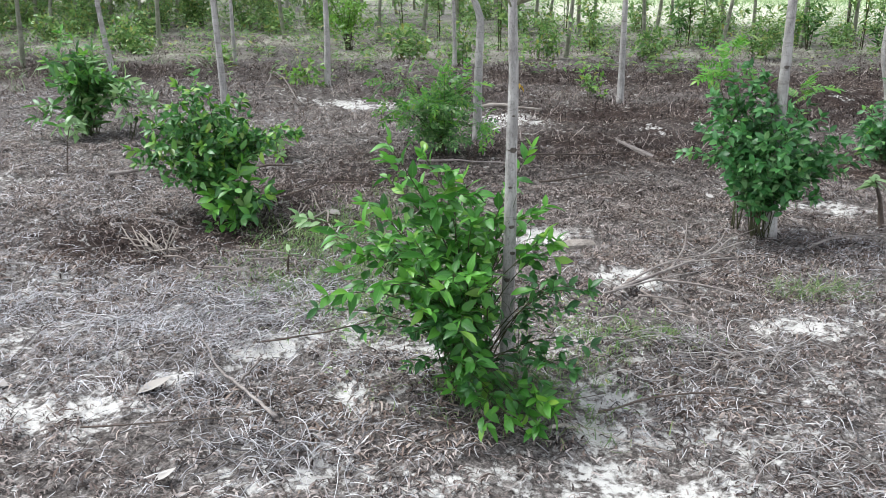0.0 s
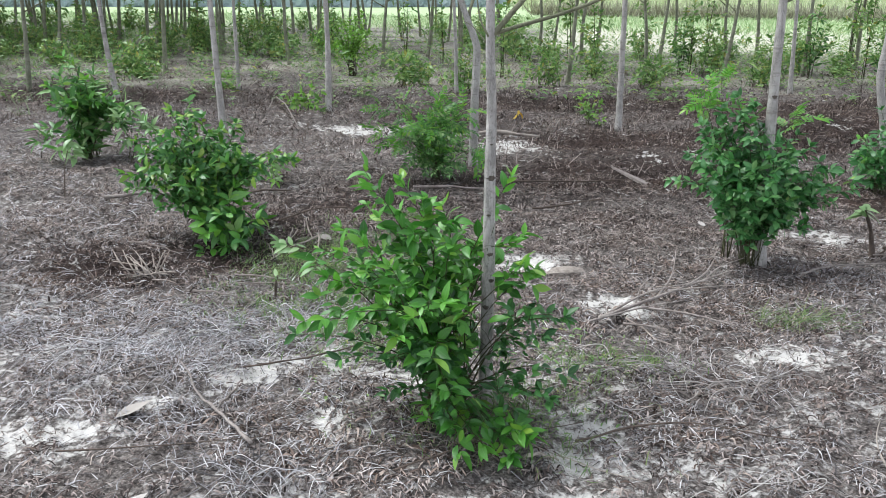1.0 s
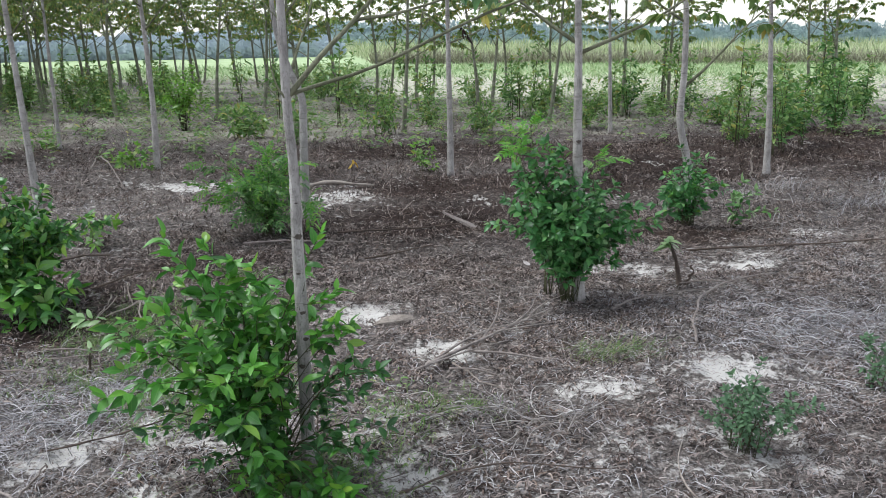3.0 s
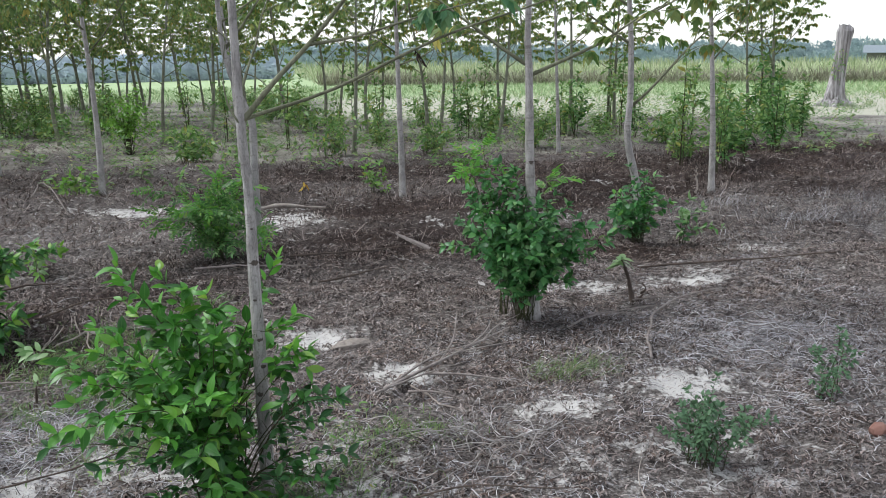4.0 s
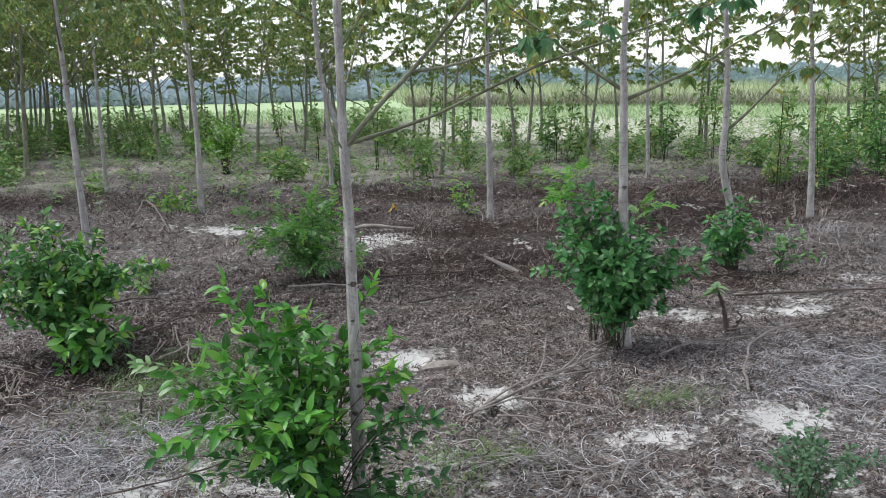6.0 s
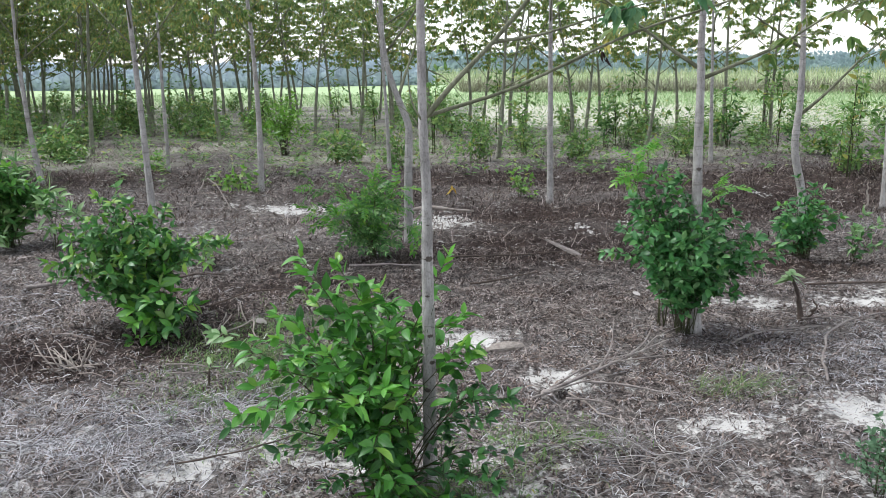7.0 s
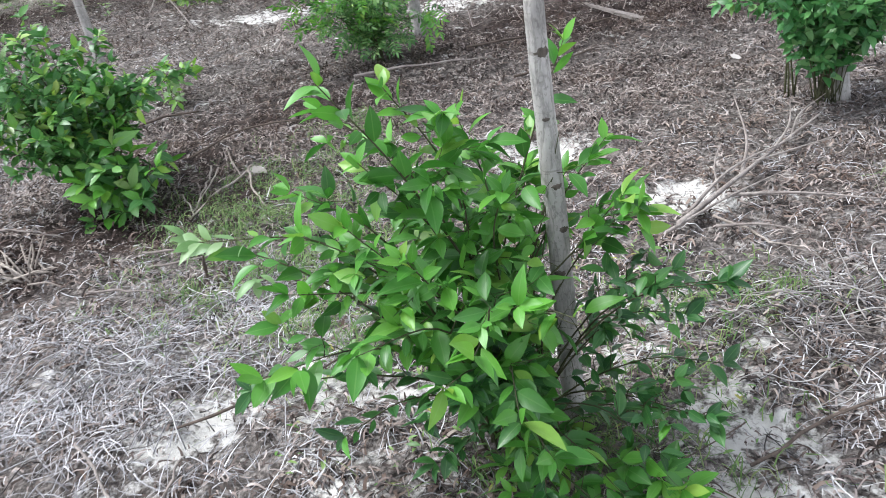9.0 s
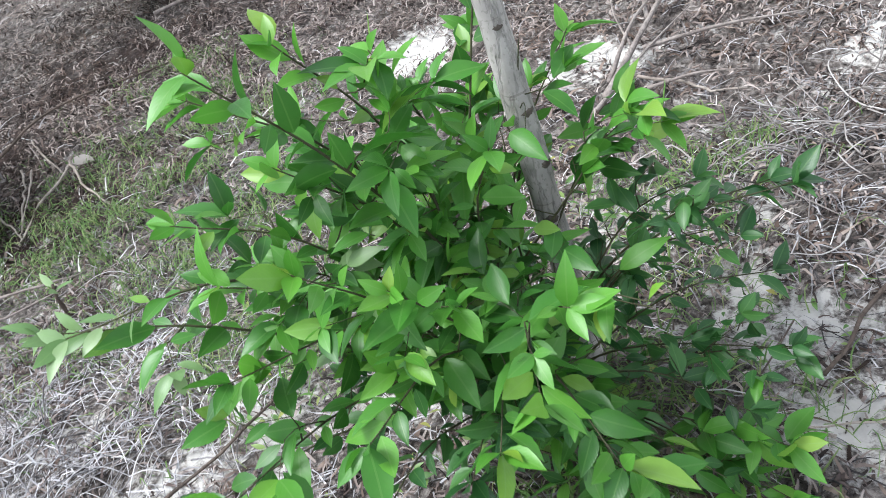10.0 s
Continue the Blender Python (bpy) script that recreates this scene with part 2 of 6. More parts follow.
dark_col = ground_mat.ramp(tone, [(0.38, (0.010, 0.007, 0.006)), (0.5, (0.034, 0.023, 0.020)), (0.66, (0.11, 0.08, 0.07))])
far_grass = ground_mat.noise(0.5, 5, 0.6)
grass_col = ground_mat.mix(ground_mat.math("ADD", ground_mat.math("MULTIPLY", far_grass, 0.5), ground_mat.math("MULTIPLY", ground_mat.noise(2.6, 6, 0.7), 0.5)), (0.20, 0.30, 0.12), (0.48, 0.55, 0.35))
dry_col = ground_mat.mix(mid, (0.30, 0.29, 0.22), (0.50, 0.48, 0.40))
shape = ground_mat.noise(4.5, 6, 0.65)
dark_mask = ground_mat.math("ADD", ground_mat.attr("dark"), ground_mat.math("SUBTRACT", shape, 0.5))
soil_col = ground_mat.mix(ground_mat.ramp(dark_mask, [(0.2, (0, 0, 0)), (0.6, (1, 1, 1))]), soil_col, dark_col)
sand_mask = ground_mat.math("MULTIPLY", ground_mat.attr("sand"), 0.62)
sand_mask = ground_mat.math("ADD", sand_mask, ground_mat.math("MULTIPLY", ground_mat.math("SUBTRACT", shape, 0.5), 1.9))
sand_mask = ground_mat.math("ADD", sand_mask, ground_mat.math("MULTIPLY", ground_mat.math("SUBTRACT", ground_mat.noise(24, 6, 0.7), 0.5), 2.0))
sand_mask = ground_mat.ramp(sand_mask, [(0.24, (0, 0, 0)), (0.49, (1, 1, 1))])
soil_col = ground_mat.mix(sand_mask, soil_col, sand_col)
bare_mask = ground_mat.math("ADD", ground_mat.attr("bare"), ground_mat.math("MULTIPLY", ground_mat.math("SUBTRACT", far_grass, 0.5), 1.2))
soil_col = ground_mat.mix(ground_mat.ramp(bare_mask, [(0.3, (0, 0, 0)), (0.7, (1, 1, 1))]), soil_col, dry_col)
soil_col = ground_mat.mix(ground_mat.attr("field"), soil_col, grass_col)
ground_mat.bump(ground_mat.math("ADD", fine, mid), 0.6, 0.012)
GROUND = ground_mat.finish(soil_col, 0.95, 0.15)

roof_mat = Mat("roof_sheet")
ROOF = roof_mat.finish(roof_mat.mix(roof_mat.noise(3), (0.16, 0.19, 0.21), (0.24, 0.27, 0.29)), 0.5, 0.4)
wall_mat = Mat("shed_wall")
SHED_WALL = wall_mat.finish(wall_mat.mix(wall_mat.noise(2), (0.10, 0.10, 0.10), (0.20, 0.19, 0.18)), 0.9)
brick_mat = Mat("broken_brick")
BRICK = brick_mat.finish(brick_mat.mix(brick_mat.noise(40), (0.18, 0.085, 0.065), (0.27, 0.15, 0.12)), 0.9)


# ---- building helpers ----
def mesh_of(name, verts, faces, material, uvs=None, smooth=True):
    me = bpy.data.meshes.new(name)
    me.from_pydata([tuple(v) for v in verts], [], [tuple(f) for f in faces])
    if uvs is not None:
        layer = me.uv_layers.new(name="UVMap")
        idx = np.empty(len(me.loops), dtype=np.int32)
        me.loops.foreach_get("vertex_index", idx)
        layer.data.foreach_set("uv", np.asarray(uvs, dtype=np.float32)[idx].ravel())
    for one in material if isinstance(material, (list, tuple)) else [material]:
        me.materials.append(one)
    if smooth:
        me.polygons.foreach_set("use_smooth", [True] * len(me.polygons))
    me.update()
    return me


def child(name, mesh, parent, label="", m=None):
    ob = new(name, mesh)
    ob.parent = parent
    if m is not None:
        ob.matrix_basis = m
    if label:
        ob["label"] = label
    return ob


def thing(name, place, label, category, group="", kind=""):
    ob = new(name)
    ob.matrix_basis = Matrix.Translation(place)
    return tagged(ob, label, category, group, kind)


def tube(points, radii, sides=8, wobble=0.0, rng=None):
    """A tapered tube along points; returns verts, faces."""
    verts, faces = [], []
    n = len(points)
    ref = Vector((0.31, 0.95, 0.05)).normalized()
    for i, p in enumerate(points):
        t = (points[min(i + 1, n - 1)] - points[max(i - 1, 0)]).normalized()
        u = t.cross(ref)
        if u.length < 0.05:
            u = t.cross(Vector((1, 0, 0)))
        u.normalize()
        v = t.cross(u)
        for k in range(sides):
            a = 2 * math.pi * k / sides
            r = radii[i] * (1 + (rng.uniform(-wobble, wobble) if rng else 0))
            verts.append(p + (u * math.cos(a) + v * math.sin(a)) * r)
    for i in range(n - 1):
        for k in range(sides):
            a, b = i * sides + k, i * sides + (k + 1) % sides
            faces.append((a, b, b + sides, a + sides))
    faces.append(tuple(range(sides - 1, -1, -1)))
    faces.append(tuple((n - 1) * sides + k for k in range(sides)))
    return verts, faces


def smooth_line(points, steps):
    """Catmull-Rom through points."""
    pts = [Vector(p) for p in points]
    pts = [pts[0] * 2 - pts[1]] + pts + [pts[-1] * 2 - pts[-2]]
    out = []
    for i in range(1, len(pts) - 2):
        a, b, c, d = pts[i - 1:i + 3]
        for s in range(steps):
            t = s / steps
            out.append(0.5 * (2 * b + (c - a) * t + (2 * a - 5 * b + 4 * c - d) * t * t + (3 * b - a - 3 * c + d) * t ** 3))
    out.append(pts[-2])
    return out


def join(parts):
    verts, faces = [], []
    for v, f in parts:
        k = len(verts)
        verts += v
        faces += [tuple(i + k for i in q) for q in f]
    return verts, faces


# outline of an ovate, pointed leaf: (along, half width)
OVATE = ((0.0, 0.03), (0.14, 0.55), (0.32, 0.95), (0.52, 1.0), (0.72, 0.72), (0.88, 0.32), (1.0, 0.0))
BLUNT = ((0.0, 0.06), (0.42, 1.0), (1.0, 0.0))
COARSE = ((0.0, 0.06), (0.35, 0.95), (0.68, 0.8), (1.0, 0.0))


def leaf_shape(length, width, fold, droop, outline=OVATE, twist=0.0):
    """A leaf along +y, its face to +z: folded on the midrib, bending down. Returns verts, faces, uvs."""
    verts, faces, uvs = [], [], []
    for s, w in outline:
        y, z = s * length, -droop * length * s * s
        half = w * width / 2
        lift = half * fold
        tw = twist * s
        for side, uu in ((-1, 0.0), (0, 0.5), (1, 1.0)):
            x, h = side * half, (lift if side else 0.0) + side * tw * half
            verts.append((x, y, z + h))
            uvs.append((0.5 + side * 0.5 * max(w, 0.05), s))
    for i in range(len(outline) - 1):
        a = i * 3
        for k in (0, 1):
            faces.append((a + k, a + k + 1, a + k + 4, a + k + 3))
    return np.array(verts), faces, np.array(uvs)


class Leaves:
    """Gathers many leaves in one mesh."""

    def __init__(self):
        self.v, self.f, self.uv, self.mi, self.n = [], [], [], [], 0

    def add(self, shape, m, slot=0):
        v, f, uv = shape
        a = np.array(m)
        self.v.append(v @ a[:3, :3].T + a[:3, 3])
        self.f += [tuple(i + self.n for i in q) for q in f]
        self.mi += [slot] * len(f)
        self.uv.append(uv)
        self.n += len(v)

    def gather(self, other):
        self.v += other.v
        self.f += [tuple(i + self.n for i in q) for q in other.f]
        self.uv += other.uv
        self.mi += other.mi
        self.n += other.n

    def mesh(self, name, materials):
        me = mesh_of(name, np.concatenate(self.v), self.f, materials, np.concatenate(self.uv))
        me.polygons.foreach_set("material_index", self.mi)
        return me


def facing(place, way, up, roll=0.0):
    """A pose whose +y runs along way and whose +z is as near to up as can be."""
    y = Vector(way).normalized()
    x = y.cross(Vector(up))
    if x.length < 1e-3:
        x = Vector((1, 0, 0))
    x.normalize()
    z = x.cross(y)
    m = Matrix((x, y, z)).transposed().to_4x4()
    return Matrix.Translation(place) @ m @ Matrix.Rotation(roll, 4, "Y")


# ---- ground ----
# pale bare sand: x, y, half lengths along x and y, strength
SANDS = [(-0.60, 3.00, 0.20, 0.16, 1.0), (-1.35, 2.50, 0.36, 0.14, 0.88), (-1.0, 2.75, 0.2, 0.08, 0.6), (1.55, 3.22, 0.24, 0.12, 1.0),
         (0.62, 2.12, 0.50, 0.16, 0.8), (0.15, 2.12, 0.35, 0.10, 0.5), (-0.97, 8.9, 0.45, 0.28, 1.0), (0.62, 7.9, 0.35, 0.35, 1.1),
         (0.96, 3.80, 0.18, 0.16, 1.0), (0.58, 4.45, 0.22, 0.22, 1.1), (2.18, 3.30, 0.32, 0.16, 1.1), (2.75, 5.05, 0.75, 0.14, 0.8),
         (3.25, 5.15, 0.35, 0.18, 1.0), (4.15, 5.8, 0.35, 0.16, 0.8), (-0.25, 2.58, 0.16, 0.10, 0.8), (0.75, 2.62, 0.22, 0.1, 0.6),
         (-0.35, 3.25, 0.16, 0.14, 0.7), (0.5, 3.0, 0.3, 0.2, 0.5), (-2.2, 3.6, 0.4, 0.3, 0.6), (1.3, 2.6, 0.3, 0.15, 0.5),
         (-0.5, 2.1, 0.4, 0.12, 0.5), (-1.9, 3.0, 0.35, 0.2, 0.7), (-3.4, 5.6, 0.6, 0.25, 0.5), (1.95, 2.75, 0.3, 0.12, 0.5),
         (0.25, 8.6, 0.5, 0.15, 0.7), (3.0, 7.5, 0.9, 0.2, 0.4), (-0.05, 2.95, 0.2, 0.12, 0.6),
         (1.0, 2.40, 0.40, 0.25, 0.45), (0.70, 2.40, 0.30, 0.22, 0.4), (0.55, 2.75, 0.2, 0.12, 0.5), (-0.85, 3.32, 0.34, 0.2, 0.4), (-0.62, 3.12, 0.2, 0.1, 0.6), (0.64, 2.62, 0.20, 0.10, 0.9), (0.54, 2.42, 0.20, 0.10, 1.0),
         (-1.5, 3.1, 0.5, 0.3, 0.32), (-0.35, 3.12, 0.2, 0.1, 0.6), (-2.4, 2.7, 0.5, 0.3, 0.5), (1.9, 2.5, 0.4, 0.2, 0.4)]
# dark decayed litter
DARKS = [(-0.5, 5.7, 1.0, 0.6, 0.6), (-1.9, 4.45, 0.6, 0.28, 0.75), (-1.0, 5.2, 0.4, 0.4, 0.7), (4.3, 8.7, 1.5, 0.8, 0.9), (1.6, 6.8, 1.9, 1.0, 0.75), (-1.75, 4.25, 0.45, 0.35, 0.9), (2.4, 8.2, 2.4, 1.0, 0.9), (6.0, 10.1, 3.8, 1.3, 1.1),
         (-3.0, 8.9, 2.5, 0.7, 0.35), (-1.1, 4.5, 0.7, 0.3, 0.9), (9.5, 11.4, 3.5, 1.1, 1.0), (2.0, 11.0, 2.8, 1.0, 0.8), (-5.0, 11.5, 3.5, 1.2, 0.7), (0.0, 9.6, 1.2, 0.7, 0.7),
         (1.0, 5.4, 0.9, 0.35, 0.3), (3.3, 6.0, 0.8, 0.35, 0.7), (7.0, 8.4, 2.0, 0.8, 0.6), (-1.7, 4.1, 0.6, 0.3, 0.5)]


def spots(x, y, table):
    out = np.zeros_like(x)
    for cx, cy, a, b, s in table:
        out = np.maximum(out, s * np.exp(-((x - cx) / a) ** 2 - ((y - cy) / b) ** 2))
    return np.clip(out, 0, 1.1)


def step_up(v, a, b):
    t = np.clip((v - a) / (b - a), 0, 1)
    return t * t * (3 - 2 * t)


# low heaps (+) and hollows (-) of litter: x, y, half lengths, rise
HUMMOCKS = [(-1.75, 4.42, 0.5, 0.2, 0.07), (-1.95, 4.12, 0.4, 0.14, -0.04), (-0.95, 5.15, 0.5, 0.22, 0.06), (0.9, 6.1, 0.8, 0.25, 0.05), (1.9, 7.6, 0.9, 0.3, 0.06), (0.9, 3.02, 0.35, 0.18, 0.03), (-1.0, 2.95, 0.5, 0.2, 0.03),
            (-2.4, 9.3, 1.2, 0.35, 0.09), (4.2, 9.4, 1.4, 0.35, 0.08), (-0.5, 2.3, 0.3, 0.12, 0.025), (2.9, 4.0, 0.5, 0.2, 0.03), (-4.5, 8.2, 1.0, 0.4, 0.06)]
WAVES = [(random.uniform(0.5, 9.0), random.uniform(0, 6.28), random.uniform(0, 6.28)) for _ in range(26)]


def height(x, y):
    """The lie of the land: small humps and hollows, a low bank among the trees."""
    x, y = np.asarray(x, dtype=float), np.asarray(y, dtype=float)
    h = np.zeros_like(x)
    for k, a, p in WAVES:
        h = h + 0.011 / (0.5 + 0.35 * k) * np.sin(k * (x * math.cos(a) + y * math.sin(a)) + p)
    near = np.exp(-((x - 1) / 14) ** 2 - ((y - 6) / 14) ** 2)
    h = h * near - 0.012 * spots(x, y, SANDS)
    for cx, cy, a, b, rise in HUMMOCKS:
        h = h + rise * np.exp(-((x - cx) / a) ** 2 - ((y - cy) / b) ** 2)
    return h + 0.10 * np.exp(-((x - 7.0) / 4.0) ** 2 - ((y - 10.6) / 0.7) ** 2)


CLUMPS = [(random.uniform(5.0, 34.0), random.uniform(0, 6.28), random.uniform(0, 6.28)) for _ in range(22)]


def clump(x, y):
    """Uneven heaping of the litter, 0 to 1."""
    h = sum(np.sin(k * (x * math.cos(a) + y * math.sin(a)) + p) for k, a, p in CLUMPS) / math.sqrt(len(CLUMPS) / 2)
    return step_up(h, -0.9, 1.1)


def clear_of_sand(x, y):
    c = clump(x, y)
    return (1 - 0.75 * np.clip(spots(x, y, DARKS), 0, 1)) * (1 - 0.93 * np.clip(spots(x, y, SANDS) * (2.1 - 1.5 * c), 0, 1)) * (0.18 + 0.82 * c)


def ground_lines(low, high, fine_step, far):
    inner = np.arange(low, high + 1e-6, fine_step)
    out, s, p = [], fine_step, high
    while p < far:
        s *= 1.14
        p += s
        out.append(p)
    back, s, p = [], fine_step, low
    while p > -far:
        s *= 1.14
        p -= s
        back.append(p)
    return np.concatenate([np.array(back[::-1]), inner, np.array(out)])


def build_ground():
    xs, ys = ground_lines(-3.6, 5.0, 0.035, 3000), ground_lines(1.6, 9.0, 0.035, 3000)
    gx, gy = np.meshgrid(xs, ys)
    nx, ny = len(xs), len(ys)
    x, y = gx.ravel(), gy.ravel()
    rough = np.random.RandomState(4).uniform(-0.005, 0.005, len(x)) * (np.abs(x) < 8) * (np.abs(y) < 14) + 0.022 * (clump(x, y) - 0.5) * (np.abs(x) < 9) * (np.abs(y) < 12)
    verts = np.stack([x, y, height(x, y) + rough], 1)
    i, j = np.meshgrid(np.arange(nx - 1), np.arange(ny - 1))
    a = (j * nx + i).ravel()
    faces = np.stack([a, a + 1, a + 1 + nx, a + nx], 1)
    me = bpy.data.meshes.new("ground")
    me.vertices.add(len(verts))
    me.vertices.foreach_set("co", verts.astype(np.float32).ravel())
    me.loops.add(len(faces) * 4)
    me.loops.foreach_set("vertex_index", faces.astype(np.int32).ravel())
    me.polygons.add(len(faces))
    me.polygons.foreach_set("loop_start", np.arange(0, len(faces) * 4, 4, dtype=np.int32))
    me.polygons.foreach_set("use_smooth", np.ones(len(faces), dtype=bool))
    me.update(calc_edges=True)
    bare = step_up(y + 0.35 * np.maximum(x - 9, 0), 17.5, 21.5) * step_up(x, 0, 5)
    bare = np.maximum(bare, 0.42 * step_up(y, 10.5, 14.0))
    field = step_up(y + 0.15 * x, 30.5, 34.0)
    for name, value in (("sand", spots(x, y, SANDS)), ("dark", spots(x, y, DARKS)), ("bare", bare), ("field", field)):
        layer = me.attributes.new(name, "FLOAT", "POINT")
        layer.data.foreach_set("value", value.astype(np.float32))
    me.materials.append(GROUND)
    return tagged(new("ground", me), "sandy ground with dry leaf litter and straw", "ground", kind="structure")


ground = build_ground()


# ---- trees ----
def small_leaflet(long, wide, droop):
    """A plain folded leaflet for crowns far off."""
    v = np.array([(0, 0, 0), (-wide / 2, 0.45 * long, 0.12 * wide), (0, long, -droop * long), (wide / 2, 0.45 * long, 0.12 * wide)])
    return v, [(0, 1, 2), (0, 2, 3)], np.array([(0.5, 0), (0, 0.45), (0.5, 1), (1, 0.45)])


def compound_leaf(rng, size, far=False):
    """A drooping leaf of five leaflets on a stalk, as one shape."""
    lv = Leaves()
    for k, a in enumerate((-1.15, -0.6, 0.0, 0.6, 1.15)):
        long = size * (1.0 - 0.22 * abs(a)) * rng.uniform(0.85, 1.15)
        m = Matrix.Rotation(-a, 4, "Z") @ Matrix.Rotation(rng.uniform(-0.75, -0.25), 4, "X") @ Matrix.Rotation(rng.uniform(-0.4, 0.4), 4, "Y")
        lv.add(small_leaflet(long, long * 0.44, rng.uniform(0.1, 0.4)) if far else leaf_shape(long, long * 0.42, 0.25, rng.uniform(0.1, 0.4), BLUNT), m)
    return np.concatenate(lv.v), lv.f, np.concatenate(lv.uv)


crown_rng = random.Random(11)
COMPOUND = [compound_leaf(crown_rng, s) for s in (0.065, 0.085, 0.095, 0.075, 0.115)]
COMPOUND_FAR = [compound_leaf(crown_rng, s, True) for s in (0.065, 0.085, 0.095, 0.075, 0.115)]


def trunk_mesh(line, radius, top, rng, scars=()):
    pts = smooth_line(line, 6)
    n = len(pts)
    radii = []
    for i, p in enumerate(pts):
        f = i / (n - 1)
        flare = 1 + 0.30 * math.exp(-max(p.z - line[0][2], 0) / 0.05)
        radii.append((radius * (1 - f) + top * f) * flare * rng.uniform(0.96, 1.05))
    return tube(pts, radii, 12, 0.025, rng), pts, radii


def limb_line(start, out, rise, length, rng, bend=0.15):
    way = Vector((math.cos(out), math.sin(out), 0))
    pts = []
    for i in range(6):
        f = i / 5
        pts.append(start + way * length * f * (1 - 0.1 * f) + Vector((0, 0, length * rise * f * (1 + bend * f))) +
                   Vector([rng.uniform(-0.03, 0.03) * length * f for _ in range(3)]))
    return pts


def twigs_of(line, rng, n, reach):
    """Side twigs of a limb: they leave it in two rows and hang a little at their ends."""
    out = []
    for k in range(n):
        f = (0.28 + 0.72 * (k + rng.random()) / n) * (len(line) - 1)
        i = min(int(f), len(line) - 2)
        p, t = line[i].lerp(line[i + 1], f - i), (line[i + 1] - line[i]).normalized()
        side = t.cross(Vector((0, 0, 1))).normalized() * (1 if k % 2 else -1)
        d = (t * rng.uniform(0.3, 1.0) + side * rng.uniform(0.5, 1.0) + Vector((0, 0, rng.uniform(-0.25, 0.35)))).normalized()
        long = reach * rng.uniform(0.6, 1.2) * (1.1 - 0.4 * f / (len(line) - 1))
        out.append([p, p + d * long * 0.35 + Vector((0, 0, 0.03 * long)), p + d * long * 0.7, p + d * long + Vector((0, 0, -0.16 * long))])
    return out


def crown_leaves(lines, rng, per_metre, spread, size=1.0, pool=COMPOUND):
    lv = Leaves()
    for line in lines:
        total = sum((b - a).length for a, b in zip(line, line[1:]))
        for _ in range(max(1, int(per_metre * total))):
            f = (0.2 + 0.8 * rng.random() ** 0.7) * (len(line) - 1)
            i = min(int(f), len(line) - 2)
            p = line[i].lerp(line[i + 1], f - i)
            a = rng.uniform(0, 6.283)
            d = Vector((math.cos(a), math.sin(a), rng.uniform(-0.5, 0.3)))
            p = p + d * rng.uniform(0.01, spread)
            m = facing(p, d + Vector((0, 0, rng.uniform(-0.6, 0.0))), (rng.uniform(-0.3, 0.3), rng.uniform(-0.3, 0.3), 1))
            lv.add(pool[rng.randrange(len(pool))], m @ Matrix.Scale(size * rng.uniform(0.7, 1.25), 4))
    return lv


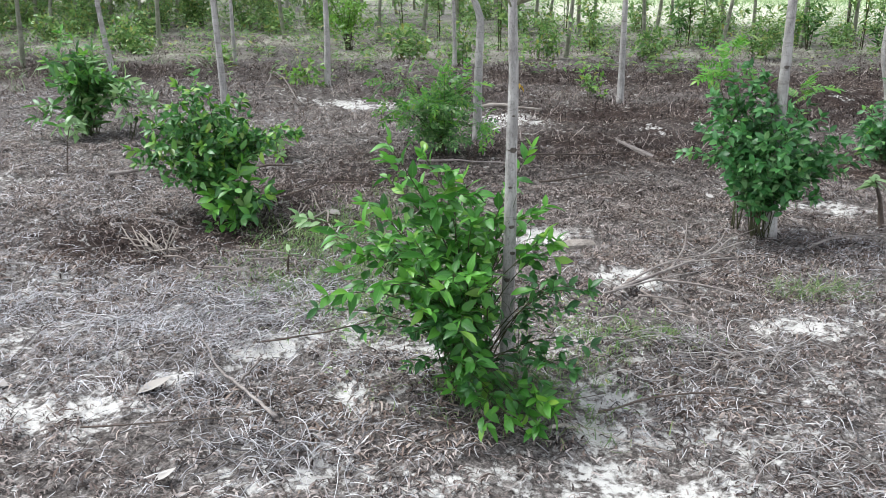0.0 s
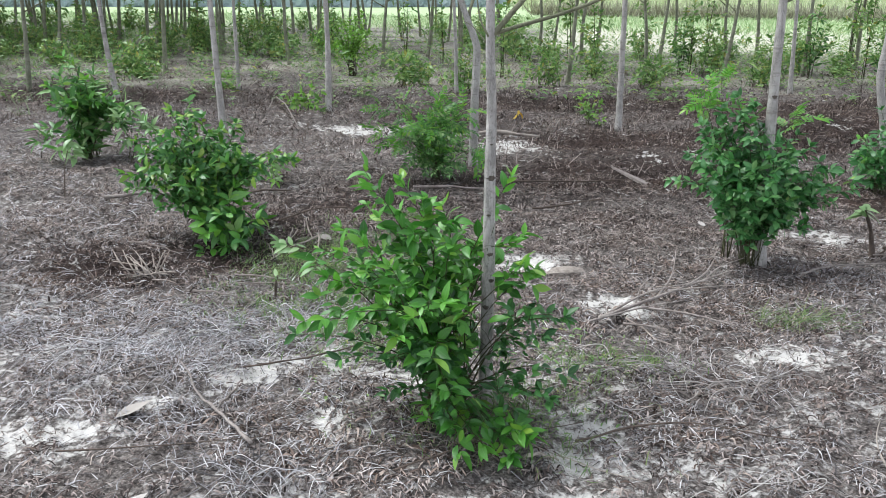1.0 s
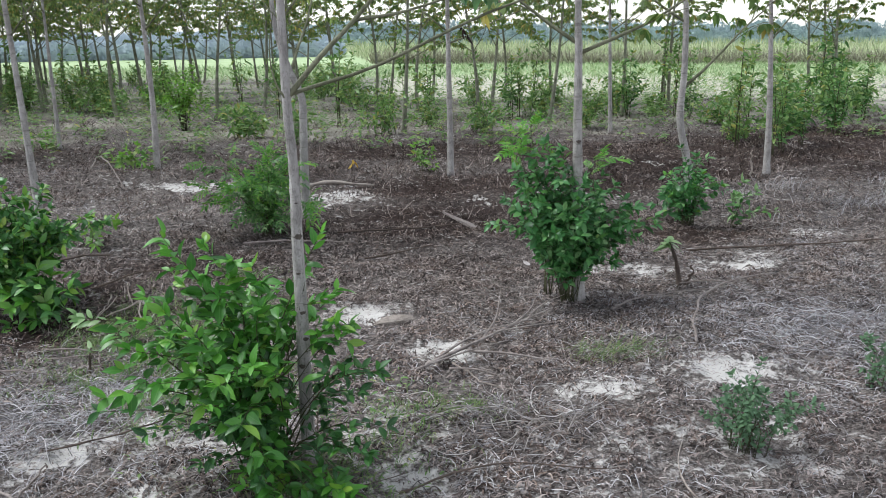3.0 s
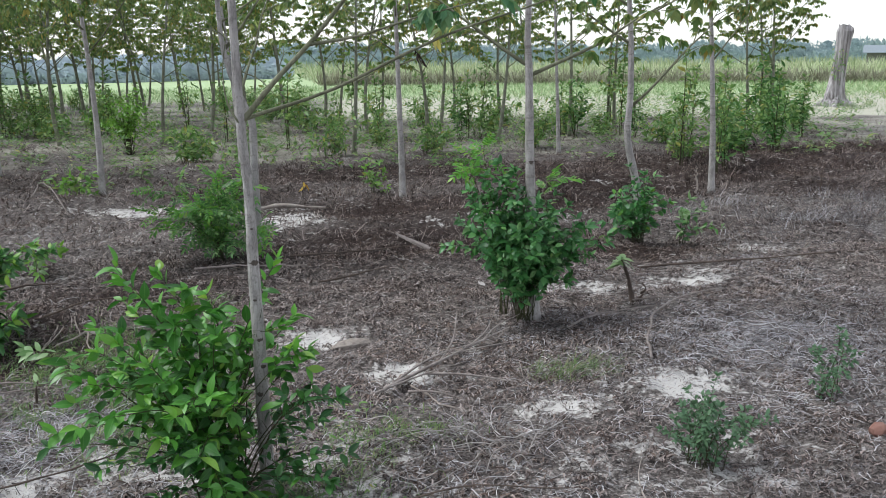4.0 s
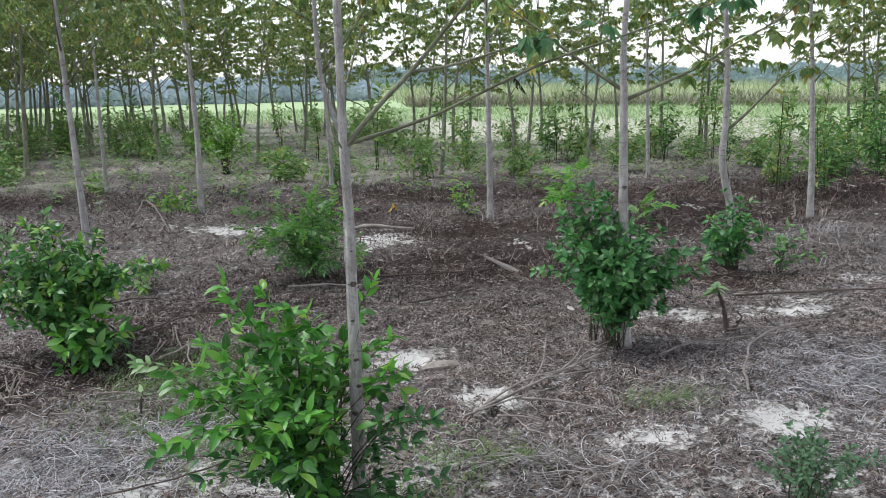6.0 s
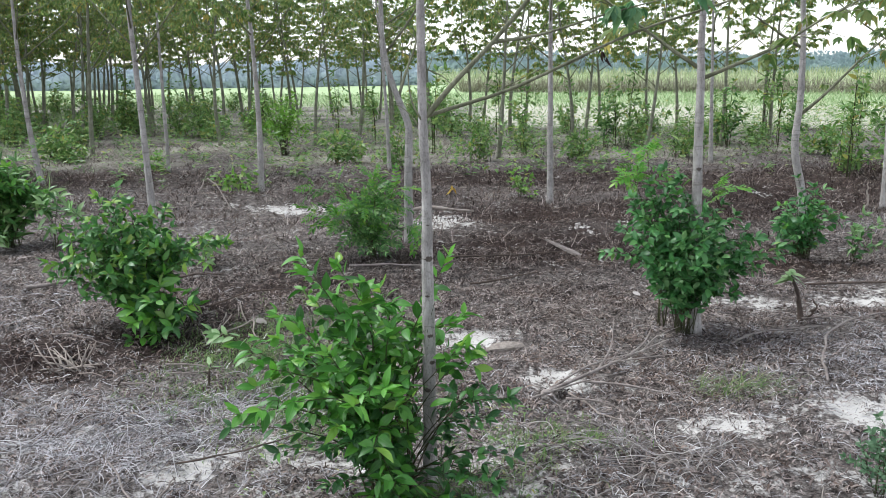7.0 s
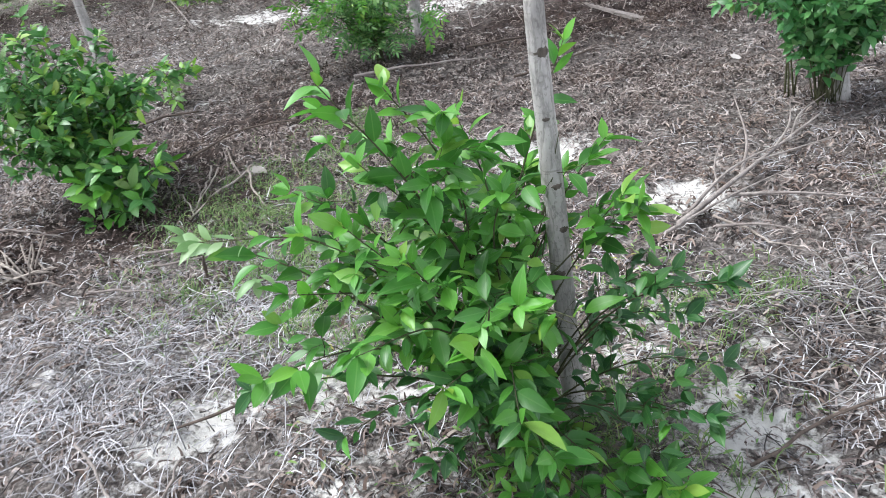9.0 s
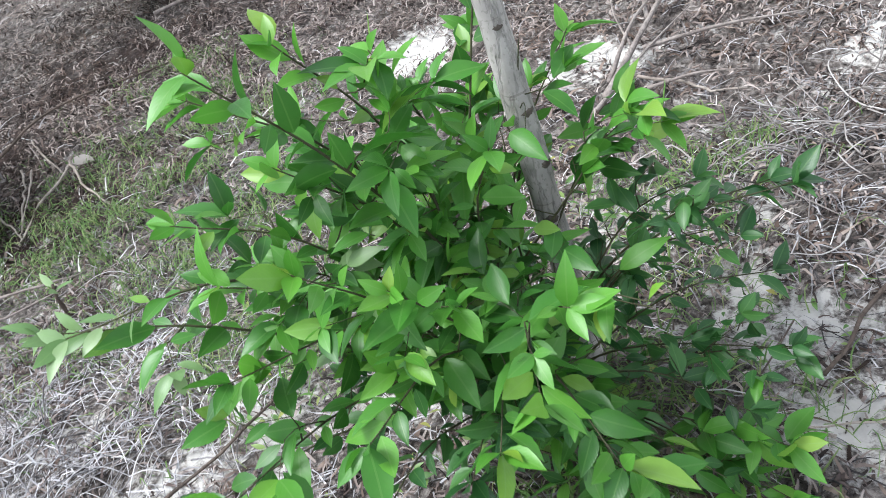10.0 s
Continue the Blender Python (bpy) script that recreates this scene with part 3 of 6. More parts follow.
def build_tree(place, line, radius, seed, limbs=None, low=1.55, top=4.3, label="", density=26, n_limbs=9, scars=(), bark=None, forks=(), leaf_size=1.0, twig_n=8, twig_reach=0.5, pool=COMPOUND):
    """A slim pale-barked plantation tree: trunk, limbs, a leafy crown above head height."""
    rng = random.Random(seed)
    tree = thing("tree", place, label or "slim young tree with smooth pale grey bark and leafy crown", "tree", "trees of the plantation")
    (tv, tf), pts, radii = trunk_mesh(line, radius, radius * 0.28, rng)
    child("trunk", mesh_of("trunk", tv, tf, bark or BARK), tree, "smooth pale grey bark with dark scars")
    for z, a, s in scars:
        i = min(range(len(pts)), key=lambda k: abs(pts[k].z - z))
        v, f = [], []
        for ring in range(4):
            for k in range(14):
                t, rho = 2 * math.pi * k / 14, ring / 3
                turn = a + rho * s / radii[i] * math.cos(t) * rng.uniform(0.6, 1.3)
                out_r = radii[i] * (1.035 + 0.035 * (rho < 0.9) - 0.03 * (rho < 0.3)) if ring < 3 else radii[i] * 0.97
                v.append(pts[i] + Vector((math.cos(turn) * out_r, math.sin(turn) * out_r, rho * s * 0.6 * math.sin(t) * rng.uniform(0.6, 1.3))))
        for ring in range(3):
            for k in range(14):
                p, q = ring * 14 + k, ring * 14 + (k + 1) % 14
                f.append((p, q, q + 14, p + 14))
        child("scar", mesh_of("scar", v, f, BARK_SCAR), tree, "dark bark scar")
    lines = []
    for out, z, rise, length in limbs or []:
        i = min(range(len(pts)), key=lambda k: abs(pts[k].z - z))
        lines.append((limb_line(pts[i], out, rise, length, rng), radii[i] * 0.56))
    for k in range(n_limbs):
        z = low + (top - 0.3 - low) * (k / n_limbs) ** 1.1 + rng.uniform(-0.08, 0.12)
        i = min(range(len(pts)), key=lambda q: abs(pts[q].z - z))
        length = rng.uniform(0.75, 1.3) * (1.2 - 0.55 * k / n_limbs)
        lines.append((limb_line(pts[i], k * 2.4 + rng.uniform(-0.5, 0.5), rng.uniform(0.35, 1.0), length, rng), radii[i] * 0.40))
    bare = len(limbs or [])
    twigs = []
    for q, (l, r) in enumerate(lines):
        own = [tube(l, [r * (1 - 0.8 * i / 5) for i in range(6)], 6)]
        for twig in twigs_of(l, rng, twig_n, twig_reach):
            own.append(tube(twig, [r * 0.32, r * 0.26, r * 0.2, r * 0.1], 3))
            twigs.append((twig, q < bare))
        v, f = join(own)
        child("limb", mesh_of("limb", v, f, BARK_LIMB), tree)
    for fork, r, leafy in forks:
        l = smooth_line(fork, 3)
        v, f = tube(l, [r * (1 - 0.75 * i / (len(l) - 1)) for i in range(len(l))], 6, 0.05, rng)
        child("limb", mesh_of("limb", v, f, BARK_LIMB), tree)
    lv = crown_leaves([w for w, low_limb in twigs if not low_limb], rng, density * leaf_size ** -1.6, 0.07, leaf_size, pool)
    if bare:
        lv.gather(crown_leaves([w for w, low_limb in twigs if low_limb], rng, density * 0.5, 0.06, leaf_size))
    for fork, r, leafy in forks:
        if leafy:
            more = crown_leaves([[Vector(p) for p in fork[-3:]]], rng, 22, 0.07, 0.8)
            more.mi = [1] * len(more.mi)
            lv.gather(more)
    lv.gather(crown_leaves([[p for p in pts if p.z > top - 0.9]], rng, density, 0.35, leaf_size))
    child("crown", lv.mesh("crown", [LEAF_CROWN, LEAF_LIMB]), tree, "loose crown of drooping compound leaves")
    return tree


def lean(sx, sy=0.0, bow=0.0, top=4.3):
    return [(0, 0, -0.03), (sx * 0.5 + bow, sy * 0.5, 0.5), (sx + bow * 1.3, sy, 1.0), (sx * 1.7 + bow, sy * 1.7, 1.7), (sx * 2.6, sy * 2.6, 2.6), (sx * top, sy * top, top)]


# the tree beside the shrub
near_tree = build_tree((0.25, 2.77, 0), [(0, 0, -0.03), (0.0, 0.0, 0.3), (0.0, 0.01, 0.6), (-0.003, 0.02, 0.87), (-0.003, 0.02, 1.1), (-0.015, 0.0, 1.36), (-0.02, 0.0, 1.9), (-0.03, 0.02, 2.8), (0.0, 0.0, 4.2)],
           0.027, 3, low=2.6, n_limbs=7, label="slim tree with pale grey bark beside a green shrub",
           forks=[([(-0.015, 0.0, 1.335), (0.10, 0.02, 1.467), (0.223, 0.03, 1.59), (0.384, 0.03, 1.778), (0.60, 0.05, 2.02), (0.85, 0.05, 2.32), (1.0, 0.1, 2.6)], 0.0098, True),
                  ([(-0.015, 0.0, 1.345), (0.06, 0.02, 1.368), (0.297, 0.03, 1.441), (0.656, 0.02, 1.604), (0.95, 0.0, 1.70), (1.25, 0.0, 1.80), (1.5, 0.0, 1.86)], 0.0074, True), ([(0.215, 0.03, 1.583), (0.38, 0.02, 1.61), (0.58, 0.0, 1.67), (0.86, -0.02, 1.74)], 0.0062, True), ([(-0.02, -0.01, 1.34), (-0.05, -0.02, 1.40), (-0.06, 0.0, 1.50), (-0.04, 0.0, 1.62)], 0.004, False),
                  ([(-0.02, 0.0, 1.31), (-0.07, 0.01, 1.37), (-0.13, 0.01, 1.40)], 0.003, False), ([(0.0, 0.0, 1.5), (0.06, -0.02, 1.47), (0.12, -0.02, 1.40)], 0.0025, False), ([(0.0, 0.0, 1.55), (-0.06, 0.0, 1.62), (-0.14, 0.02, 1.64)], 0.003, False)],
           scars=[(0.87, -1.3, 0.02), (0.62, -1.4, 0.012), (0.75, -1.8, 0.008), (0.48, -1.2, 0.012), (1.0, -1.5, 0.006), (0.4, -1.9, 0.014)])
# dead leaves hanging from its lower limb
for k in range(5):
    v, f, uv = leaf_shape(0.024 + 0.004 * k, 0.011, 0.6, 0.5, COARSE, 0.5)
    child("dead_leaf", mesh_of("dead_leaf", v, f, FLAKE_DARK, uv), near_tree, "curled brown dead leaf",
          facing((0.58 + 0.005 * (k - 2), 0.02, 1.562 - 0.006 * k), (0.5 * math.sin(k * 2.1), 0.4 * math.cos(k * 1.7), -1.0), (0.3, -1, 0.2), k * 0.8))
build_tree((1.85, 4.45, 0), [(0, 0, -0.03), (-0.03, 0, 0.5), (-0.05, 0, 1.03), (-0.06, 0, 1.43), (-0.07, 0, 1.75), (-0.02, 0.05, 2.6), (0, 0, 4.4)], 0.033, 5,
           limbs=[(0.0, 1.43, 0.4, 1.1), (2.6, 1.5, 0.6, 0.8)], low=1.9, scars=[(0.98, -1.6, 0.018)])
build_tree((0.27, 7.0, 0), [(0, 0, -0.03), (0.0, 0, 0.5), (0.01, 0, 0.9), (0.0, 0, 1.05), (-0.09, 0, 1.28), (-0.17, 0, 1.55), (-0.2, 0, 1.9), (-0.2, 0, 2.8), (-0.1, 0, 4.4)], 0.041, 7,
           limbs=[(1.2, 1.25, 0.9, 1.1), (0.1, 1.6, 1.2, 0.8)], low=1.9)
build_tree((3.72, 6.9, 0), [(0, 0, -0.03), (-0.05, 0, 0.39), (-0.15, 0, 0.80), (-0.14, 0, 1.21), (-0.16, 0, 1.71), (-0.2, 0, 2.2), (-0.2, 0, 3.0), (-0.1, 0, 4.3)], 0.040, 9,
           limbs=[(0.1, 1.1, 0.75, 1.0), (2.9, 1.6, 0.6, 0.7)], low=1.7)
MEASURED = [((-1.82, 6.86), -0.034, 0.042, 0.0), ((1.88, 9.0), -0.02, 0.048, 0.0), ((-1.42, 9.85), -0.02, 0.05, 0.03), ((5.29, 8.3), -0.08, 0.048, 0.02),
            ((-4.4, 11.0), -0.05, 0.05, -0.04), ((-3.08, 12.15), 0.0, 0.038, 0.0), ((0.1, 11.9), -0.06, 0.04, 0.02), ((5.1, 12.6), -0.05, 0.045, 0.0)]
for q, ((x, y), s, r, bow) in enumerate(MEASURED):
    build_tree((x, y, float(height(x, y))), lean(s, 0, bow), r * 0.82, 21 + q, low=1.5, n_limbs=12, leaf_size=0.78, density=28)

kinds = []
for q, (sx, sy, bow) in enumerate(((0.05, 0.03, 0.04), (-0.10, 0.02, -0.03), (0.02, -0.08, 0.07), (0.12, 0.04, -0.06), (-0.04, 0.10, 0.05), (0.07, -0.06, -0.08))):
    kinds.append(build_tree((-12 - 2.6 * q, 9.5 + 1.3 * (q % 2), 0), lean(sx, sy, bow), 0.042, 51 + q, low=1.25, n_limbs=13, bark=BARK_FAR, leaf_size=0.72, twig_n=8, density=25, pool=COMPOUND_FAR))
FAR_TREES = [(1.86, 13.3), (4.55, 14.2), (10.3, 14.4), (3.5, 15.3), (-1.32, 16.1), (-3.13, 16.2), (7.7, 16.2), (9.96, 14.75), (10.75, 15.6), (6.77, 19.0), (-6.3, 17.8),
             (-3.5, 18.3), (-6.0, 11.8), (-8.1, 17.2), (-7.6, 13.2), (-5.0, 14.6), (1.0, 17.0), (2.6, 17.0), (3.3, 19.6), (4.4, 18.1), (5.6, 17.3), (5.3, 20.5), (8.6, 18.4), (1.9, 19.0), (6.3, 15.2), (-9.6, 14.4), (-11.2, 17.0), (0.2, 19.4), (2.4, 20.5), (-7.5, 9.6)]
fill = random.Random(77)
for row in range(7):
    for col in range(14):
        x, y = -0.8 - 2.0 * col + (row % 2) * 1.0 + fill.uniform(-0.4, 0.4), 18.6 + 1.8 * row + fill.uniform(-0.4, 0.4)
        FAR_TREES.append((x, y))
for _ in range(46):
    FAR_TREES.append((fill.uniform(-21, -6.5), fill.uniform(15.5, 29)))
for q, (x, y) in enumerate(FAR_TREES):
    copy_thing(kinds[q % 6], Matrix.Translation((x, y, float(height(x, y)) - 0.01)) @ Matrix.Rotation(fill.uniform(0, 6.28), 4, "Z") @ Matrix.Scale(fill.uniform(0.9, 1.1), 4))


# ---- shrubs ----
def leaf_meshes(name, material, sizes, outline=OVATE, ratio=0.42, seed=1):
    rng = random.Random(seed)
    shapes = [leaf_shape(s, s * ratio * rng.uniform(0.9, 1.12), rng.uniform(0.08, 0.5), rng.uniform(-0.05, 0.5), outline, rng.uniform(-0.45, 0.45)) for s in sizes]
    return shapes, [mesh_of(name, v, f, material, uv) for v, f, uv in shapes]


OLD_SHAPES, OLD_MESHES = leaf_meshes("leaf", LEAF, (0.08, 0.09, 0.10, 0.075, 0.085, 0.07, 0.11, 0.06), ratio=0.42, seed=2)
YOUNG_SHAPES, YOUNG_MESHES = leaf_meshes("leaf", LEAF_YOUNG, (0.07, 0.085, 0.095, 0.06, 0.075, 0.09), ratio=0.42, seed=3)
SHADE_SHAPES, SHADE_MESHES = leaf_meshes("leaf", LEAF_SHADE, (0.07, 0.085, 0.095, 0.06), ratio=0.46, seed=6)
PALE_SHAPES, PALE_MESHES = leaf_meshes("leaf", LEAF_PALE, (0.07, 0.08, 0.06), seed=4)


def pinnate_leaf(pairs, long, leaflet, seed):
    """A feathery leaf along +y: paired leaflets on a thin arching stalk, as one shape."""
    rng = random.Random(seed)
    lv = Leaves()
    stalk = leaf_shape(long, 0.004, 0.0, 0.22, ((0.0, 1.0), (0.5, 0.9), (1.0, 0.4)))
    lv.add(stalk, Matrix.Identity(4))
    for k in range(pairs):
        s = 0.22 + 0.76 * k / (pairs - 1)
        for side in (-1, 1):
            size = leaflet * (1.0 - 0.35 * abs(s - 0.5)) * rng.uniform(0.85, 1.1)
            m = Matrix.Translation((0, s * long, -0.22 * long * s * s)) @ Matrix.Rotation(-side * rng.uniform(0.85, 1.15), 4, "Z") @ Matrix.Rotation(rng.uniform(-0.35, 0.1), 4, "X")
            lv.add(leaf_shape(size, size * 0.36, 0.15, 0.15, COARSE), m)
    lv.add(leaf_shape(leaflet, leaflet * 0.36, 0.15, 0.3, COARSE), Matrix.Translation((0, long, -0.22 * long)) @ Matrix.Rotation(-0.3, 4, "X"))
    return np.concatenate(lv.v), lv.f, np.concatenate(lv.uv)


def pinnate_meshes(name, material, sizes, seed):
    shapes = [pinnate_leaf(n, l, w, seed + q) for q, (n, l, w) in enumerate(sizes)]
    return shapes, [mesh_of(name, v, f, material, uv) for v, f, uv in shapes]


YELLOW_MESHES = leaf_meshes("leaf", LEAF_DYING, (0.08, 0.09, 0.07), COARSE, 0.45, seed=18)[1]


def stem_line(base, tip, rng, arch=0.12, steps=5):
    b, t = Vector(base), Vector(tip)
    flat = Vector((t.x - b.x, t.y - b.y, 0))
    mid1 = b + flat * 0.22 + Vector((0, 0, (t.z - b.z) * 0.42 + arch * flat.length))
    mid2 = b + flat * 0.60 + Vector((0, 0, (t.z - b.z) * 0.76 + arch * flat.length))
    for m in (mid1, mid2):
        m += Vector([rng.uniform(-0.02, 0.02) for _ in range(3)])
    return smooth_line([b, mid1, mid2, t], steps)


def leaves_on(line, rng, spacing, start=0.3, droop=0.25, young_from=0.72, tuft=4, ranked=False, tip_young=1.0):
    """Leaves along a stem, a tuft at the tip: (pose, young, along). Ranked leaves stand in two rows where the stem leans."""
    total = sum((b - a).length for a, b in zip(line, line[1:]))
    out, n = [], max(3, int(total * (1 - start) / spacing))
    phase = rng.uniform(0, 6.28)
    for k in range(n):
        s = start + (1 - start) * (k + 0.5) / n
        f = s * (len(line) - 1)
        i = min(int(f), len(line) - 2)
        p, t = line[i].lerp(line[i + 1], f - i), (line[i + 1] - line[i]).normalized()
        u = t.cross(Vector((0.2, 0.1, 1))).normalized()
        v = t.cross(u)
        if ranked:
            a = k * math.pi + rng.gauss(0, 0.35) if abs(t.z) < 0.8 else phase + k * 2.4
            side = u * math.cos(a) + v * math.sin(a) * 0.7
            d = t * rng.uniform(0.5, 1.4) + side * rng.uniform(0.6, 1.1) + Vector((0, 0, rng.uniform(-0.65, 0.25)))
            face = (rng.gauss(0, 0.5), rng.gauss(-0.2, 0.55), 1)
            out.append((facing(p + d.normalized() * 0.006, d, face, rng.gauss(0, 0.5)), s > young_from + rng.uniform(-0.15, 0.15), s))
            continue
        a = phase + k * 2.4
        side = u * math.cos(a) + v * math.sin(a) * 0.6
        d = t * rng.uniform(0.2, 0.9) + side + Vector((0, 0, rng.uniform(-droop - 0.35, 0.3)))
        out.append((facing(p, d, (rng.uniform(-0.8, 0.8), rng.uniform(-0.9, 0.45), 1), rng.gauss(0, 0.55)), s > young_from + rng.uniform(-0.15, 0.15), s))
    p, t = line[-1], (line[-1] - line[-2]).normalized()
    fresh = rng.random() < tip_young
    for k in range(tuft):
        a = phase + k * 1.7
        u = t.cross(Vector((0.2, 0.1, 1))).normalized()
        v = t.cross(u)
        d = t * rng.uniform(0.5, 1.1) + (u * math.cos(a) + v * math.sin(a)) * 0.8
        out.append((facing(p - t * 0.006, d, (rng.uniform(-0.6, 0.6), rng.uniform(-0.7, 0.3), 1), rng.gauss(0, 0.4)), fresh, 1.0))
    return out


def build_shrub(name, place, tips, seed, label, single=120, spacing=0.028, size=1.0, start=0.3, shapes=None, meshes=None, young=None,
                young_from=0.72, stem_r=0.0032, foot=0.06, twigs=2, group="", twig_len=(0.10, 0.2), category="shrub", clear=None, pull=1.0, ranked=False, tuft=4, low_leaves=None, tip_young=1.0, pale_end=None):
    """A shrub: stems fan out from the foot, with twigs and many separate leaves."""
    rng = random.Random(seed)
    shapes, meshes = shapes or OLD_SHAPES, meshes or OLD_MESHES
    yshapes, ymeshes = young or (YOUNG_SHAPES, YOUNG_MESHES)
    shrub = thing(name, place, label, category, group)
    tubes, found = [], []
    for tip in tips:
        foot_at = (rng.uniform(-foot, foot), rng.uniform(-foot, foot), -0.02)
        crown = tip[3] if len(tip) > 3 else tuft
        tip = (tip[0] * pull, tip[1] * pull, tip[2] * (0.5 + 0.5 * pull))
        line = stem_line(foot_at, tip, rng, steps=5 if single else 3)
        own, here = [], []
        long = sum((b - a).length for a, b in zip(line, line[1:]))
        r = stem_r * (0.6 + 0.7 * long)
        own.append(tube(line, [r * (1.2 - 0.9 * i / (len(line) - 1)) for i in range(len(line))], 5))
        here += leaves_on(line, rng, spacing, start, young_from=young_from, tuft=crown, ranked=ranked, tip_young=tip_young)
        for _ in range(twigs):
            f = rng.uniform(0.35, 0.85)
            k = int(f * (len(line) - 1))
            a = rng.uniform(0, 6.28)
            d = Vector((math.cos(a), math.sin(a), rng.uniform(0.1, 0.9))).normalized()
            twig = stem_line(line[k], line[k] + d * rng.uniform(*twig_len) * size, rng, 0.05, 2)
            own.append(tube(twig, [r * 0.45 * (1 - 0.7 * i / (len(twig) - 1)) for i in range(len(twig))], 4))
            here += leaves_on(twig, rng, spacing, 0.15, young_from=young_from + 0.1, tuft=min(3, tuft), ranked=ranked, tip_young=tip_young)
        stem = None
        if single:
            v, f = join(own)
            stem = child("stem", mesh_of("stem", v, f, STEM), shrub)
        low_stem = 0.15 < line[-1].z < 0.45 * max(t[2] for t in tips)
        # stems picked by low_leaves carry the leaves with shade painted in
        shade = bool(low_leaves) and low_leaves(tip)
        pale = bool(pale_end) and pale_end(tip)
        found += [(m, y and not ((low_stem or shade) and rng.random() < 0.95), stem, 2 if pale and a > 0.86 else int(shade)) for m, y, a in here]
        tubes += own
    if not single:
        v, f = join(tubes)
        child("stem", mesh_of("stem", v, f, STEM), shrub, "thin dark branching stem")
    order = list(range(len(found)))
    rng.shuffle(order)
    rest = Leaves()
    for n, k in enumerate(order):
        m, is_young, stem, shade = found[k]
        if clear and clear(m.translation + 0.035 * size * m.col[1].to_3d()) and rng.random() < 0.93:
            continue
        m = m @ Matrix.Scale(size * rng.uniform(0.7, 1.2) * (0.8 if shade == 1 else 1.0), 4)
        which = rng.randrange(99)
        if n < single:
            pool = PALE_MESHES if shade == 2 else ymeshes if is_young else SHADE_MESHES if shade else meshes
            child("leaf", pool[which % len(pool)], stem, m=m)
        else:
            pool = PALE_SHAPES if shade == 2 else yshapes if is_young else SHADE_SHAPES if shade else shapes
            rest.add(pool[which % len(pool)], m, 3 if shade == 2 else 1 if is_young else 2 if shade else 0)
    if rest.n:
        tagged(child("foliage", rest.mesh("foliage", [meshes[0].materials[0], ymeshes[0].materials[0], LEAF_SHADE, LEAF_PALE]), shrub), kind="stuff")
    return shrub


# the shrub at the foot of the near tree; stem tips from its foot
NEAR_FOOT = (0.10, 2.74, 0.0)
NEAR_TIPS = [(-0.28, -0.18, 0.97), (-0.30, 0.00, 0.88), (-0.24, -0.12, 0.80), (-0.17, -0.03, 0.91), (-0.07, -0.08, 0.85), (-0.02, 0.13, 0.78), (0.25, 0.21, 0.88), (-0.28, -0.26, 0.74), (-0.19, -0.29, 0.68),
             (0.02, -0.18, 0.72), (-0.38, -0.08, 0.66), (-0.60, -0.02, 0.66), (-0.42, -0.20, 0.60), (0.00, -0.36, 0.58), (0.20, 0.06, 0.64), (0.28, -0.09, 0.63), (-0.10, -0.46, 0.56), (-0.40, 0.02, 0.72),
             (-0.50, -0.25, 0.46), (-0.30, -0.36, 0.54), (-0.16, -0.42, 0.48), (-0.04, -0.50, 0.44), (0.43, -0.22, 0.47), (0.36, -0.16, 0.38), (0.10, -0.38, 0.53), (-0.36, -0.34, 0.36),
             (-0.34, 0.12, 0.55), (-0.15, 0.17, 0.66), (0.12, 0.16, 0.62), (0.38, -0.32, 0.21), (0.46, -0.18, 0.24), (0.06, -0.46, 0.08), (0.22, -0.46, 0.06), (0.18, 0.02, 0.74),
             (0.30, -0.40, 0.10), (0.02, -0.44, 0.3), (-0.20, -0.30, 0.22), (0.08, -0.44, 0.2), (-0.1, -0.25, 0.3), (-0.2, -0.34, 0.36), (-0.02, -0.36, 0.38), (0.25, -0.36, 0.19), (-0.05, 0.0, 0.62), (0.34, 0.0, 0.55), (0.38, -0.1, 0.44), (0.30, 0.1, 0.68), (0.16, -0.40, 0.14),
             (-0.10, -0.33, 0.40, 8), (0.09, -0.40, 0.56, 6), (0.0, -0.42, 0.20, 7), (0.14, -0.44, 0.10, 6), (0.24, -0.46, 0.08, 6), (-0.56, -0.13, 0.36, 4), (-0.64, 0.04, 0.65, 6), (0.42, -0.28, 0.50, 4), (0.38, -0.31, 0.21, 4)]
build_shrub("shrub", NEAR_FOOT, NEAR_TIPS, 101, "bushy green shrub with glossy pointed leaves beside a trunk", single=300, spacing=0.026, twigs=4, size=0.70, start=0.2, young_from=0.88, pull=0.93, stem_r=0.0026, ranked=True, tuft=3, tip_young=0.55, pale_end=lambda tip: tip[0] < -0.54 and tip[2] > 0.6,
            clear=lambda p: abs(p.x + 0.10 - 0.085 * (p.y + 2.74)) < 0.05 and -0.5 < p.y < 0.04 and p.z > 0.12,
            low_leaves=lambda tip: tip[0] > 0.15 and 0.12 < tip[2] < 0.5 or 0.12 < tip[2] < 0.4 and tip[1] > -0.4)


def rank(n, width, high, seed):
    """Stem tips of a loose, uneven bush, leafy down to the ground."""
    rng = random.Random(seed)
    out = []
    for k in range(n):
        a, r = rng.uniform(0, 6.28), rng.uniform(0.15, 1.0)
        out.append((math.cos(a) * r * width / 2, math.sin(a) * r * width / 2, high * rng.uniform(0.12, 1.0) * (1.1 - 0.5 * r)))
    return out


